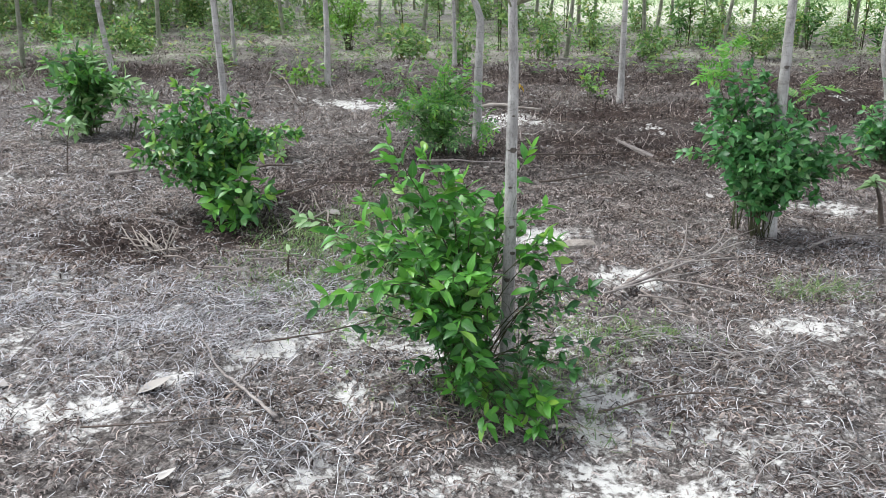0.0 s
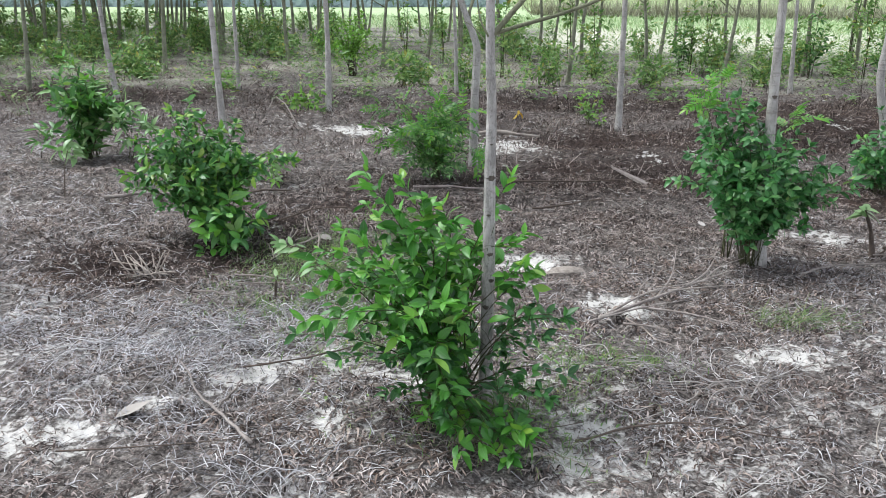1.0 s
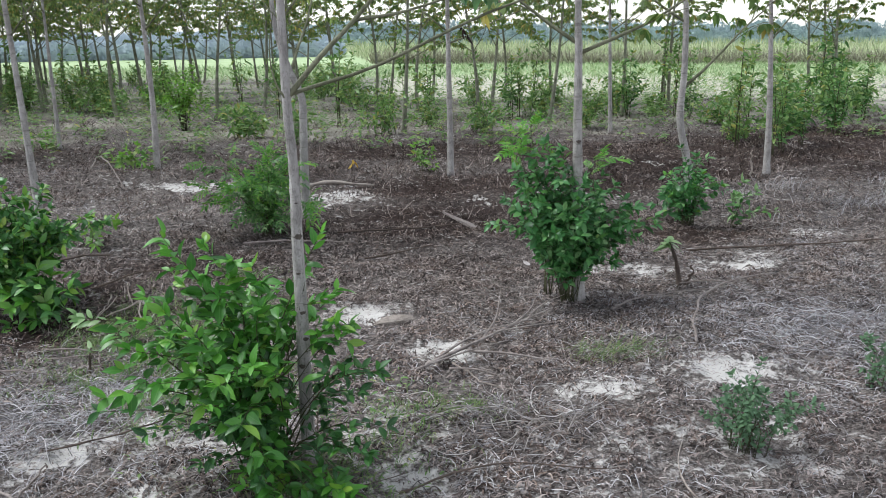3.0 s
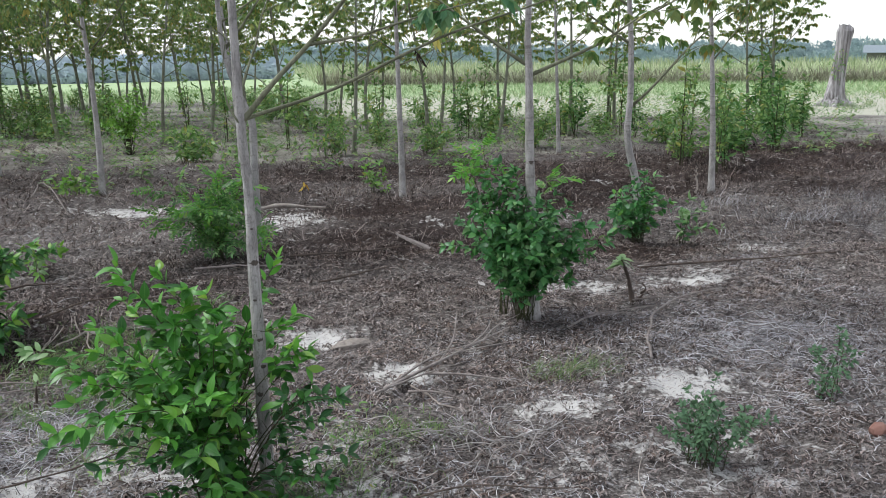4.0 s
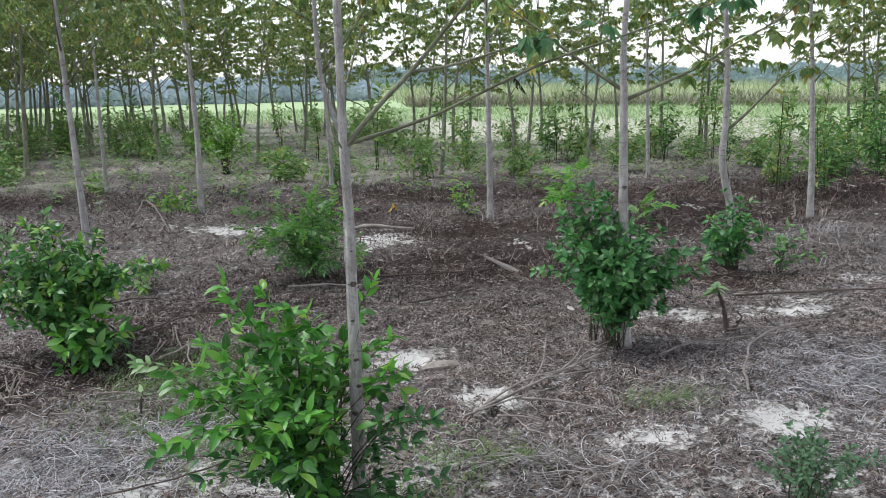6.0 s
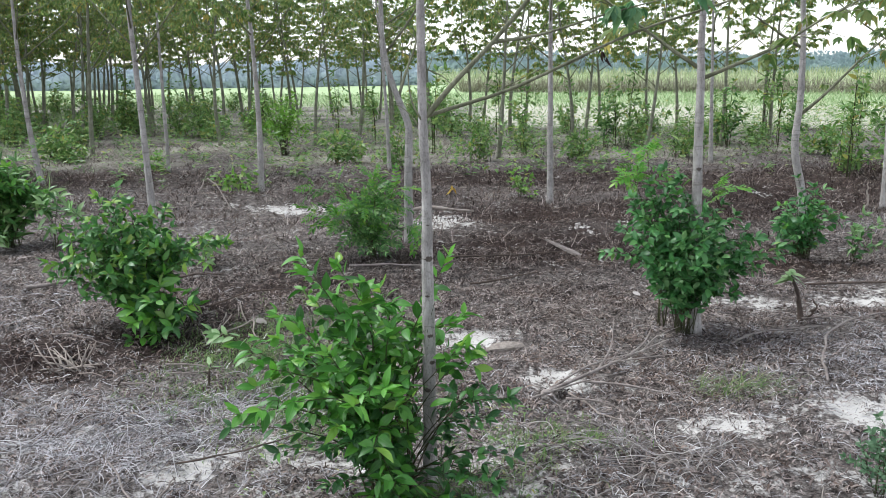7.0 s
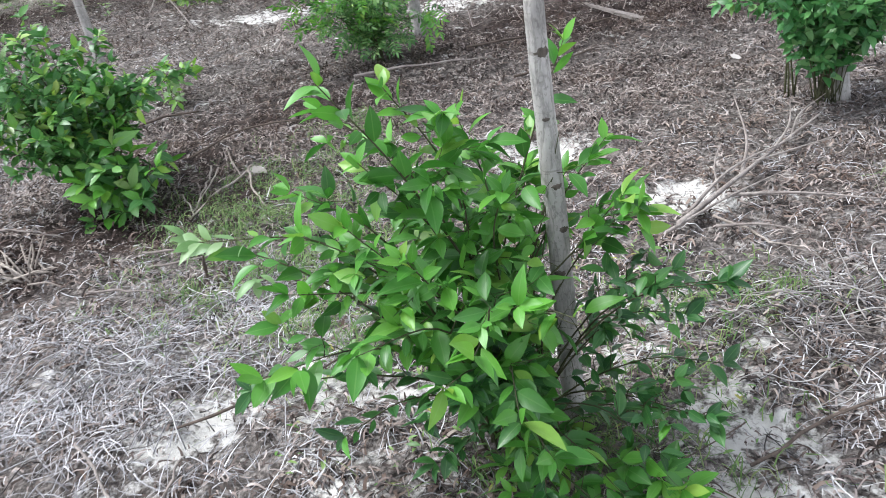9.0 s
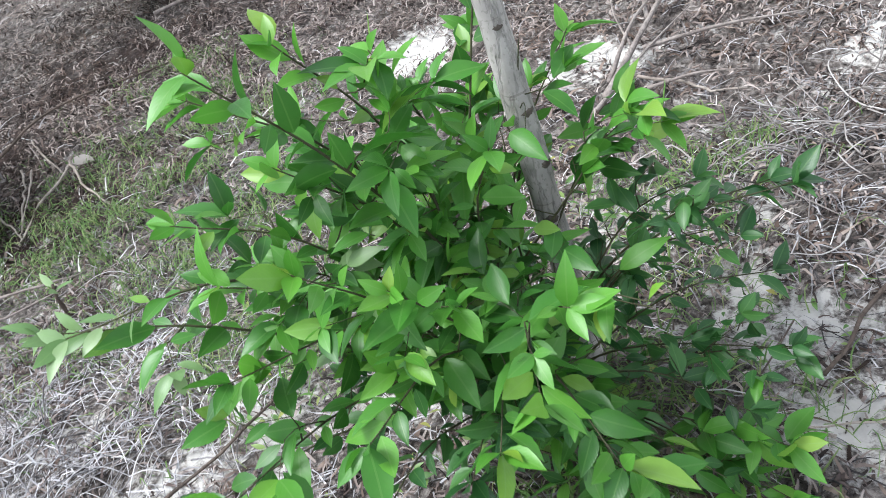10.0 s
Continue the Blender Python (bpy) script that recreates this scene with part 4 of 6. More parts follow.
def fan(n, width, high, seed, lean_x=0.0, low=0.25, depth=0.8):
    """Stem tips of a rounded shrub."""
    rng = random.Random(seed)
    out = []
    for k in range(n):
        a, r = k * 2.4, math.sqrt((k + 0.5) / n)
        z = high * (1 - 0.55 * r * r) * rng.uniform(0.62, 1.10)
        out.append((lean_x * z + math.cos(a) * r * width / 2 * rng.uniform(0.6, 1.2), math.sin(a) * r * width / 2 * depth, max(z, low * high * rng.uniform(0.7, 1.3))))
    return out


BUSH_SHAPES, BUSH_MESHES = leaf_meshes("leaf", LEAF_BUSH, (0.07, 0.085, 0.075, 0.065, 0.08), COARSE, 0.5, seed=8)
SMALL_SHAPES, SMALL_MESHES = leaf_meshes("leaf", LEAF_WEED, (0.085, 0.11, 0.075), COARSE, 0.42, seed=9)
BRIGHT_SHAPES, BRIGHT_MESHES = leaf_meshes("leaf", LEAF_BRIGHT, (0.06, 0.07, 0.08), COARSE, 0.4, seed=10)
GREY_SHAPES, GREY_MESHES = leaf_meshes("leaf", LEAF_GREY, (0.034, 0.042, 0.028), COARSE, 0.5, seed=12)
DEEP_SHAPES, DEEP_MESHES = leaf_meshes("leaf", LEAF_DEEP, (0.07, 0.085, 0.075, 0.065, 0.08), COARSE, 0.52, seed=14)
tip_bush = leaf_meshes("leaf", LEAF_TIP, (0.07, 0.085, 0.06), COARSE, 0.45, seed=15)
ybush = leaf_meshes("leaf", LEAF_YOUNG, (0.07, 0.08, 0.06), COARSE, 0.5, seed=13)
FEATHER = ((6, 0.22, 0.075), (7, 0.26, 0.08), (5, 0.18, 0.065), (6, 0.24, 0.07))
feather_deep = pinnate_meshes("leaf", LEAF_LONG, FEATHER, 30)
feather_bright = pinnate_meshes("leaf", LEAF_YOUNG, FEATHER, 40)
LONG_SHAPES, LONG_MESHES = leaf_meshes("leaf", LEAF_LONG, (0.11, 0.13, 0.15, 0.12), COARSE, 0.3, seed=16)
pale_long = leaf_meshes("leaf", LEAF_PALE, (0.10, 0.12, 0.13), COARSE, 0.32, seed=17)
BUSH_PAIR = (BUSH_SHAPES, BUSH_MESHES)
B = dict(shapes=BUSH_SHAPES, meshes=BUSH_MESHES, young=ybush)
# rounded shrub: a low dome on a narrow foot
build_shrub("shrub", (-1.36, 4.86, 0), fan(46, 1.02, 0.84, 1, -0.14, 0.3) + [(0.42, -0.05, 0.55), (0.5, 0.0, 0.5), (-0.5, -0.1, 0.42), (-0.42, -0.2, 0.36), (0.05, -0.2, 0.3), (0.0, -0.28, 0.34), (-0.2, -0.25, 0.38)], 111,
            "dense rounded green shrub with small glossy leaves", single=200, spacing=0.021, young_from=0.95, start=0.12, size=0.76, twigs=4, tip_young=0.35, shapes=BUSH_SHAPES, meshes=BUSH_MESHES, young=tip_bush)
# dark shrub: ragged lobes of small leaves, bare thin stems at the foot
DARK_TIPS = [(-0.16, 0.05, 0.97), (-0.26, 0.0, 0.90), (-0.06, 0.02, 0.92), (-0.36, 0.02, 0.82), (0.24, 0.1, 0.76), (0.30, 0.05, 0.70), (-0.10, -0.05, 0.84), (0.02, 0.05, 0.80), (-0.20, 0.05, 0.78), (-0.30, -0.05, 0.72), (-0.42, 0.0, 0.66), (-0.36, -0.15, 0.60), (-0.24, -0.2, 0.66), (-0.12, -0.22, 0.62), (0.0, -0.2, 0.68), (0.10, -0.15, 0.60), (0.20, 0.05, 0.66),
             (-0.30, -0.2, 0.48), (-0.18, -0.28, 0.50), (-0.04, -0.3, 0.48), (0.08, -0.28, 0.46), (0.20, -0.16, 0.48), (-0.24, -0.16, 0.38), (-0.10, -0.24, 0.36), (0.04, -0.24, 0.34), (0.12, -0.2, 0.36), (-0.10, -0.16, 0.24),
             (0.52, -0.08, 0.52), (0.46, 0.08, 0.56), (0.40, -0.12, 0.42), (0.56, 0.0, 0.46), (0.34, 0.0, 0.50), (0.0, 0.25, 0.62), (-0.2, 0.25, 0.6), (0.2, 0.22, 0.55), (-0.05, 0.1, 0.7), (-0.48, -0.08, 0.52)]
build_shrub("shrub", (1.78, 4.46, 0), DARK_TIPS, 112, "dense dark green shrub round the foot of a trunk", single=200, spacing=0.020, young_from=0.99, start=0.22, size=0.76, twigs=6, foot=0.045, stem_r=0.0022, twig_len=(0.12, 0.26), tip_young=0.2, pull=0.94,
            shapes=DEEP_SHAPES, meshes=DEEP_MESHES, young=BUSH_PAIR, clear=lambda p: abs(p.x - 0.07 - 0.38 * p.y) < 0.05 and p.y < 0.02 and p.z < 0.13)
build_shrub("shrub", (1.70, 4.60, 0), [(-0.20, 0.0, 0.98), (-0.12, 0.05, 1.03), (-0.22, -0.04, 0.90), (0.30, 0.02, 0.82)], 118, "bright green upright shoots with feathery leaves beside a darker shrub", single=60,
            spacing=0.03, young_from=0.3, start=0.80, size=0.54, twigs=0, foot=0.03, tuft=3, shapes=feather_bright[0], meshes=feather_bright[1], young=feather_bright)
build_shrub("shrub", (-1.19, 4.60, 0), rank(9, 0.34, 0.36, 46), 119, "low bright green sprout before a rounded shrub", single=60, spacing=0.028, young_from=0.6, start=0.1, size=1.15, tip_young=0.5, twigs=2, foot=0.04, **B)
build_shrub("shrub", (-3.15, 7.2, 0), fan(26, 0.66, 0.95, 3) + [(0.45, -0.2, 0.5), (0.5, -0.1, 0.42), (0.4, -0.25, 0.36), (-0.3, -0.3, 0.2), (-0.1, -0.35, 0.14)], 113, "tall leafy shrub with long drooping leaves and yellowish tips", single=80, spacing=0.034, young_from=0.93,
            start=0.08, size=0.95, twigs=2, tip_young=0.45, shapes=LONG_SHAPES, meshes=LONG_MESHES, young=ybush)
build_shrub("shrub", (-2.72, 7.0, 0), [(0.1, 0.0, 0.46), (0.2, -0.1, 0.38), (0.0, -0.1, 0.42), (0.22, 0.05, 0.30)], 120, "small pale-leaved sprout beside a tall shrub", single=30, spacing=0.04, young_from=0.5, start=0.3, size=0.9, twigs=1, foot=0.03, shapes=LONG_SHAPES, meshes=LONG_MESHES, young=pale_long)
build_shrub("shrub", (-0.02, 6.52, 0), fan(13, 0.62, 0.70, 4, 0.0, 0.3) + [(-0.42, -0.2, 0.42), (-0.45, -0.1, 0.6), (-0.3, -0.25, 0.3), (0.3, -0.2, 0.3), (0.1, -0.3, 0.2)], 114, "green shrub with feathery leaves behind the near one", single=80, spacing=0.05, young_from=0.95, start=0.12, size=0.62, twigs=1,
            tuft=3, shapes=feather_deep[0], meshes=feather_deep[1], young=feather_bright)
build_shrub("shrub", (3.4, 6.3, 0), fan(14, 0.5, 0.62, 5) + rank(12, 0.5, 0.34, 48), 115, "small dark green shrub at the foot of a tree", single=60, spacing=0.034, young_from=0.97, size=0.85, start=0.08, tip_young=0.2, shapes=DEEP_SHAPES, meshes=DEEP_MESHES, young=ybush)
build_shrub("shrub", (3.75, 6.15, 0), [(0.05, 0, 0.36), (0.14, -0.05, 0.3), (-0.05, -0.08, 0.26), (0.2, 0.05, 0.24), (0.1, -0.1, 0.12), (-0.08, -0.12, 0.12), (0.22, -0.06, 0.14)], 121, "pale grey-green sprout beside a small shrub", single=30, spacing=0.035, young_from=0.6, start=0.08, size=0.9, twigs=1, foot=0.03, shapes=BUSH_SHAPES, meshes=BUSH_MESHES, young=(PALE_SHAPES, PALE_MESHES))

# rank undergrowth at the feet of the far trees
under = [build_shrub("shrub", (-9.0 - 2.0 * q, 8.6 + q, 0), rank(16, 1.0, h, 30 + q), 130 + q, "loose leafy undergrowth shrub", single=0, spacing=0.05, twigs=2, foot=0.2,
                     shapes=SMALL_SHAPES, meshes=SMALL_MESHES, young=(SMALL_SHAPES, SMALL_MESHES), group="undergrowth shrubs", young_from=0.9, size=1.0, start=0.05) for q, h in enumerate((0.9, 1.15, 0.55))]
scatter = random.Random(5)
UNDER = [(1.5, 12.9, 0), (2.4, 14.2, 1), (4.9, 13.4, 1), (5.6, 14.8, 0), (7.3, 13.4, 2), (7.9, 12.0, 1), (8.6, 13.2, 1), (9.6, 13.7, 0), (10.9, 14.6, 1), (6.2, 10.6, 1), (6.3, 15.5, 0), (-0.6, 13.0, 2),
         (3.1, 13.0, 2), (0.2, 12.2, 1), (12.2, 16.5, 2), (4.0, 18.0, 0), (2.0, 17.5, 1)]
for _ in range(44):
    UNDER.append((scatter.uniform(-18, 2), scatter.uniform(17.5, 29), scatter.randrange(3)))
for _ in range(40):
    UNDER.append((scatter.uniform(-18, -5.5), scatter.uniform(14.5, 25), scatter.randrange(3)))
for _ in range(3):
    UNDER.append((scatter.uniform(2, 11), scatter.uniform(13.0, 19), scatter.randrange(3)))
UNDER += [(-4.96, 13.5, 2), (-5.4, 13.9, 2), (-6.1, 17.9, 1), (-8.1, 19.2, 0), (-3.5, 17.2, 2), (-4.4, 18.3, 0), (-9.5, 16.5, 1), (-7.4, 15.6, 2)]
for x, y, q in UNDER:
    copy_thing(under[q], Matrix.Translation((x, y, float(height(x, y)))) @ Matrix.Rotation(scatter.uniform(0, 6.28), 4, "Z") @ Matrix.Scale(scatter.uniform(0.75, 1.15), 4))
saplings = [build_shrub("sapling", (-10.5 - 2.5 * q, 12.2 + q, 0), [(0.05, 0.0, h), (-0.08, 0.06, h * 0.8), (0.1, -0.05, h * 0.6)], 160 + q, "thin upright sapling with leaves along its stem", single=0, spacing=0.045, twigs=3, start=0.15,
                        size=1.2, shapes=SMALL_SHAPES, meshes=SMALL_MESHES, young=(SMALL_SHAPES, SMALL_MESHES), group="saplings", twig_len=(0.12, 0.3), stem_r=0.005, category="sapling") for q, h in enumerate((1.5, 1.25))]
SAPLINGS = [(5.2, 17.3), (6.1, 15.1), (2.4, 17.8), (3.6, 16.0), (7.6, 16.2), (9.5, 18.9), (4.1, 14.6), (6.0, 9.4), (5.9, 10.1), (8.0, 12.6), (8.5, 14.4), (-2.9, 20.4), (-1.0, 17.5), (-4.4, 19.9), (-4.6, 18.4), (0.9, 14.5), (-0.2, 16.0), (2.6, 15.6), (-5.9, 19.4), (-8.4, 18.0), (7.2, 14.8), (-12, 20)]
for q, (x, y) in enumerate(SAPLINGS):
    copy_thing(saplings[q % 2], Matrix.Translation((x, y, float(height(x, y)))) @ Matrix.Rotation(q * 1.3, 4, "Z") @ Matrix.Scale(scatter.uniform(0.8, 1.15), 4))
tall = build_shrub("sapling", (9.75, 14.2, 0), [(0.05, 0.0, 1.5), (-0.2, 0.06, 1.25), (0.28, -0.05, 1.1), (-0.3, 0.0, 0.7), (0.15, -0.1, 0.6), (0.4, 0.1, 0.8)], 170, "tall leafy sapling with broad drooping leaves beside a trunk", single=0, spacing=0.05, twigs=4, start=0.12,
                   size=1.3, shapes=LONG_SHAPES, meshes=LONG_MESHES, young=(SMALL_SHAPES, SMALL_MESHES), group="saplings", twig_len=(0.12, 0.28), stem_r=0.005, category="sapling")
for x, y, a, k in ((6.3, 9.7, 0.6, 0.72), (6.9, 10.2, 3.6, 0.6), (7.9, 10.9, 2.2, 0.8), (8.2, 11.5, 5.2, 0.7), (10.5, 15.0, 1.0, 1.1), (9.1, 14.5, 2.1, 0.7), (10.2, 13.5, 4.0, 0.75), (6.3, 14.9, 0.4, 0.8), (7.3, 14.4, 3.0, 0.6), (4.0, 14.8, 5.0, 0.75)):
    copy_thing(tall, Matrix.Translation((x, y, float(height(x, y)))) @ Matrix.Rotation(a, 4, "Z") @ Matrix.Scale(k, 4))
build_shrub("weed", (-1.63, 9.75, 0), rank(10, 0.42, 0.36, 43), 143, "low green weed at the foot of a tree", single=40, spacing=0.05, twigs=2, shapes=SMALL_SHAPES, meshes=SMALL_MESHES, young=(BRIGHT_SHAPES, BRIGHT_MESHES), stem_r=0.003, category="weed")
build_shrub("weed", (1.62, 9.2, 0), rank(9, 0.42, 0.42, 47), 146, "small bright green weed beside a trunk", single=30, spacing=0.04, twigs=1, start=0.2, size=0.8, shapes=SMALL_SHAPES, meshes=SMALL_MESHES, young=(BRIGHT_SHAPES, BRIGHT_MESHES), stem_r=0.003, category="weed")
build_shrub("weed", (-3.24, 12.2, 0), rank(7, 0.4, 0.3, 44), 144, "small yellowish weed beside a thin trunk", single=0, spacing=0.05, twigs=1, shapes=tip_bush[0], meshes=tip_bush[1], young=tip_bush, stem_r=0.003, category="weed")
build_shrub("weed", (-1.30, 6.3, 0), rank(6, 0.5, 0.34, 45), 145, "pale-leaved weed on dry litter", single=30, spacing=0.05, twigs=1, start=0.4, shapes=PALE_SHAPES, meshes=PALE_MESHES, young=(BRIGHT_SHAPES, BRIGHT_MESHES), stem_r=0.003, category="weed")
build_shrub("shrub", (-1.7, 14.4, 0), fan(36, 1.2, 1.15, 40), 140, "bright yellow-green bushy shrub among the trees", single=0, spacing=0.035, shapes=BRIGHT_SHAPES, meshes=BRIGHT_MESHES, young=(BRIGHT_SHAPES, BRIGHT_MESHES))
build_shrub("weed", (1.90, 2.62, 0), fan(15, 0.40, 0.30, 41, -0.1) + [(0.3, 0.05, 0.14), (0.36, 0.08, 0.1), (0.24, 0.1, 0.16), (0.03, 0.0, 0.36)], 141, "small grey-green weed on dry straw", single=60, spacing=0.010, size=0.72, start=0.08, shapes=GREY_SHAPES, meshes=GREY_MESHES, young=(GREY_SHAPES, GREY_MESHES), stem_r=0.002, twig_len=(0.04, 0.1), category="weed")
build_shrub("weed", (2.72, 2.98, 0), fan(8, 0.30, 0.40, 42), 142, "upright grey-green weed on dry straw", single=60, spacing=0.012, size=0.75, start=0.12, shapes=GREY_SHAPES, meshes=GREY_MESHES, young=(GREY_SHAPES, GREY_MESHES), stem_r=0.002, twig_len=(0.04, 0.1), category="weed")


# ---- litter on the ground ----
def strands(n, area, rng, length, width, lift, keep, up=0.0, curl=0.5, at=None):
    """Thin bent blades: verts and faces of many, as arrays."""
    x0, x1, y0, y1 = area
    x, y = (rng.uniform(x0, x1, n), rng.uniform(y0, y1, n)) if at is None else at
    n = len(x)
    ok = rng.uniform(0, 1, n) < keep(x, y)
    x, y = x[ok], y[ok]
    n = len(x)
    a = rng.uniform(0, 2 * np.pi, n)
    bend = rng.uniform(-curl, curl, n)
    long = rng.uniform(*length, n)
    half = rng.uniform(*width, n) / 2
    z = height(x, y)
    rise = up * rng.uniform(0.4, 1.0, n)
    verts = np.zeros((n, 8, 3))
    px, py, pz, dirn = x.copy(), y.copy(), z + rng.uniform(0.001, lift, n), a.copy()
    arch = rng.uniform(-0.3, 1.0, n) * lift
    for k in range(4):
        s = k / 3
        w = half * (1 - 0.6 * s)
        hz = pz + rise * long * s + arch * np.sin(np.pi * s)
        ox, oy = -np.sin(dirn) * w, np.cos(dirn) * w
        verts[:, 2 * k] = np.stack([px - ox, py - oy, hz], 1)
        verts[:, 2 * k + 1] = np.stack([px + ox, py + oy, hz + w * 0.5], 1)
        flat = np.sqrt(np.maximum(1 - np.minimum(rise, 0.98) ** 2, 0.05)) if up else 1.0
        px, py = px + np.cos(dirn) * long / 3 * flat, py + np.sin(dirn) * long / 3 * flat
        dirn = dirn + bend
    base = (np.arange(n) * 8)[:, None, None]
    quad = np.array([[0, 1, 3, 2], [2, 3, 5, 4], [4, 5, 7, 6]])[None]
    return verts.reshape(-1, 3), (base + quad).reshape(-1, 4)


def quad_mesh(name, verts, faces, material):
    me = bpy.data.meshes.new(name)
    me.vertices.add(len(verts))
    me.vertices.foreach_set("co", np.asarray(verts, dtype=np.float32).ravel())
    me.loops.add(len(faces) * 4)
    me.loops.foreach_set("vertex_index", np.asarray(faces, dtype=np.int32).ravel())
    me.polygons.add(len(faces))
    me.polygons.foreach_set("loop_start", np.arange(0, len(faces) * 4, 4, dtype=np.int32))
    me.update(calc_edges=True)
    me.materials.append(material)
    return me


def stuff(name, verts, faces, material, label, category):
    return tagged(new(name, quad_mesh(name, verts, faces, material)), label, category, kind="stuff")


lr = np.random.RandomState(8)
GREEN_AREA = (-1.2, 1.3, 2.3, 5.4)
GREY_STRAW = [(-0.9, 3.2, 0.9, 0.7, 1.1), (-1.7, 3.3, 0.7, 0.8, 0.9), (0.7, 2.5, 0.4, 0.3, 0.8), (-0.5, 2.3, 0.5, 0.25, 0.9), (1.0, 2.95, 0.5, 0.3, 1.0), (2.9, 3.6, 1.3, 1.0, 0.9), (4.5, 5.5, 1.6, 1.4, 0.8), (-2.4, 4.2, 1.0, 1.2, 0.6), (1.3, 2.3, 0.8, 0.4, 0.6), (0.4, 3.3, 0.6, 0.5, 0.4)]
NEAR_AREA = (-3.0, 4.2, 1.75, 5.6)
v, f = strands(170000, NEAR_AREA, lr, (0.025, 0.115), (0.0016, 0.0042), 0.016, lambda x, y: clear_of_sand(x, y) * (0.05 + 0.95 * spots(x, y, GREY_STRAW)), curl=0.32)
stuff("straw", v, f, STRAW, "tangled pale grey dry straw on the ground", "straw")
PALE_SPOTS = [(-1.0, 3.15, 0.75, 0.55, 1.0), (-1.7, 3.45, 0.6, 0.5, 0.9), (2.9, 3.7, 0.9, 0.5, 0.6)]
v, f = strands(48000, (-2.8, 3.8, 2.3, 4.6), lr, (0.04, 0.13), (0.0018, 0.0038), 0.026, lambda x, y: spots(x, y, PALE_SPOTS) * (0.2 + 0.8 * clear_of_sand(x, y)), curl=0.26)
stuff("straw", v, f, STRAW_PALE, "matted bluish-grey dry straw", "straw")
v, f = strands(200000, NEAR_AREA, lr, (0.012, 0.050), (0.003, 0.0085), 0.014, lambda x, y: clear_of_sand(x, y), curl=0.22)
stuff("leaf_litter", v, f, FLAKE_NEAR, "curled grey-brown scraps of dead leaves and twigs", "litter")
v, f = strands(26000, (-2.6, 3.2, 1.8, 5.4), lr, (0.006, 0.032), (0.0015, 0.006), 0.012, lambda x, y: 0.25 + 0.75 * spots(x, y, SANDS), curl=0.3)
stuff("leaf_litter", v, f, FLAKE_NEAR, "small dark scraps scattered on bare sand", "litter")
BROWN_SPOTS = [(-0.25, 2.5, 0.4, 0.25, 1.0), (0.2, 2.4, 0.5, 0.16, 0.9), (0.9, 2.75, 0.6, 0.3, 0.7), (-1.9, 3.7, 0.8, 0.4, 0.7), (0.6, 3.6, 0.9, 0.35, 0.6), (1.6, 4.0, 0.8, 0.5, 0.7), (-2.2, 2.5, 0.7, 0.4, 0.7)]
v, f = strands(60000, (-3.0, 3.0, 1.9, 4.8), lr, (0.015, 0.065), (0.004, 0.011), 0.016, lambda x, y: spots(x, y, BROWN_SPOTS) * clear_of_sand(x, y), curl=0.35)
stuff("leaf_litter", v, f, FLAKE_BROWN, "broken brown leaf scraps about the shrub", "litter")
v, f = strands(95000, (-4.0, 5.5, 4.6, 6.8), lr, (0.018, 0.075), (0.003, 0.009), 0.020, lambda x, y: clear_of_sand(x, y), curl=0.3)
stuff("leaf_litter", v, f, FLAKE, "grey-brown scraps of dead leaves behind the shrub", "litter")
v, f = strands(100000, (-5.5, 8.5, 6.4, 11.0), lr, (0.03, 0.10), (0.004, 0.009), 0.022, lambda x, y: clear_of_sand(x, y), curl=0.3)
stuff("leaf_litter", v, f, FLAKE, "curled grey-brown litter between the trees", "litter")
v, f = strands(70000, (-12, 12, 10.5, 20), lr, (0.04, 0.14), (0.005, 0.012), 0.03, lambda x, y: 0.10 + 0.9 * clump(x * 0.5, y * 0.5), curl=0.5)
stuff("leaf_litter", v, f, FLAKE, "grey litter and dead stems among the trees", "litter")
v, f = strands(60000, (-3.5, 4.5, 3.6, 6.6), lr, (0.02, 0.08), (0.004, 0.012), 0.025, lambda x, y: np.clip(1.1 * spots(x, y, DARKS), 0, 1) * (0.3 + 0.7 * clump(x, y)), curl=0.15)
stuff("dark_litter", v, f, FLAKE_DARK, "dark brown broken leaf litter", "litter")
v, f = strands(110000, (-6, 10.5, 6.2, 12.5), lr, (0.025, 0.09), (0.004, 0.010), 0.035, lambda x, y: np.clip(1.1 * spots(x, y, DARKS), 0, 1) * (0.3 + 0.7 * clump(x, y)), curl=0.4)
stuff("dark_litter", v, f, FLAKE_DARK, "dark brown decayed leaf litter", "litter")
v, f = strands(70000, (-14, 14, 7.0, 20), lr, (0.05, 0.16), (0.004, 0.009), 0.02, lambda x, y: np.clip(0.02 + 0.7 * spots(x, y, DARKS) * (y > 8.5) + 0.12 * (y > 11), 0, 1) * clump(x * 0.4, y * 0.4), up=0.75)
stuff("dead_grass", v, f, DRY_GRASS, "standing dead brown grass among the trees", "dead grass")



def tufts(n, blades, area, rng, spread, keep):
    """Places of blades gathered in tufts."""
    x, y = rng.uniform(area[0], area[1], n), rng.uniform(area[2], area[3], n)
    ok = rng.uniform(0, 1, n) < keep(x, y)
    x, y = np.repeat(x[ok], blades), np.repeat(y[ok], blades)
    return x + rng.normal(0, spread, len(x)), y + rng.normal(0, spread, len(y))


def everywhere(x, y):
    return np.ones_like(x)


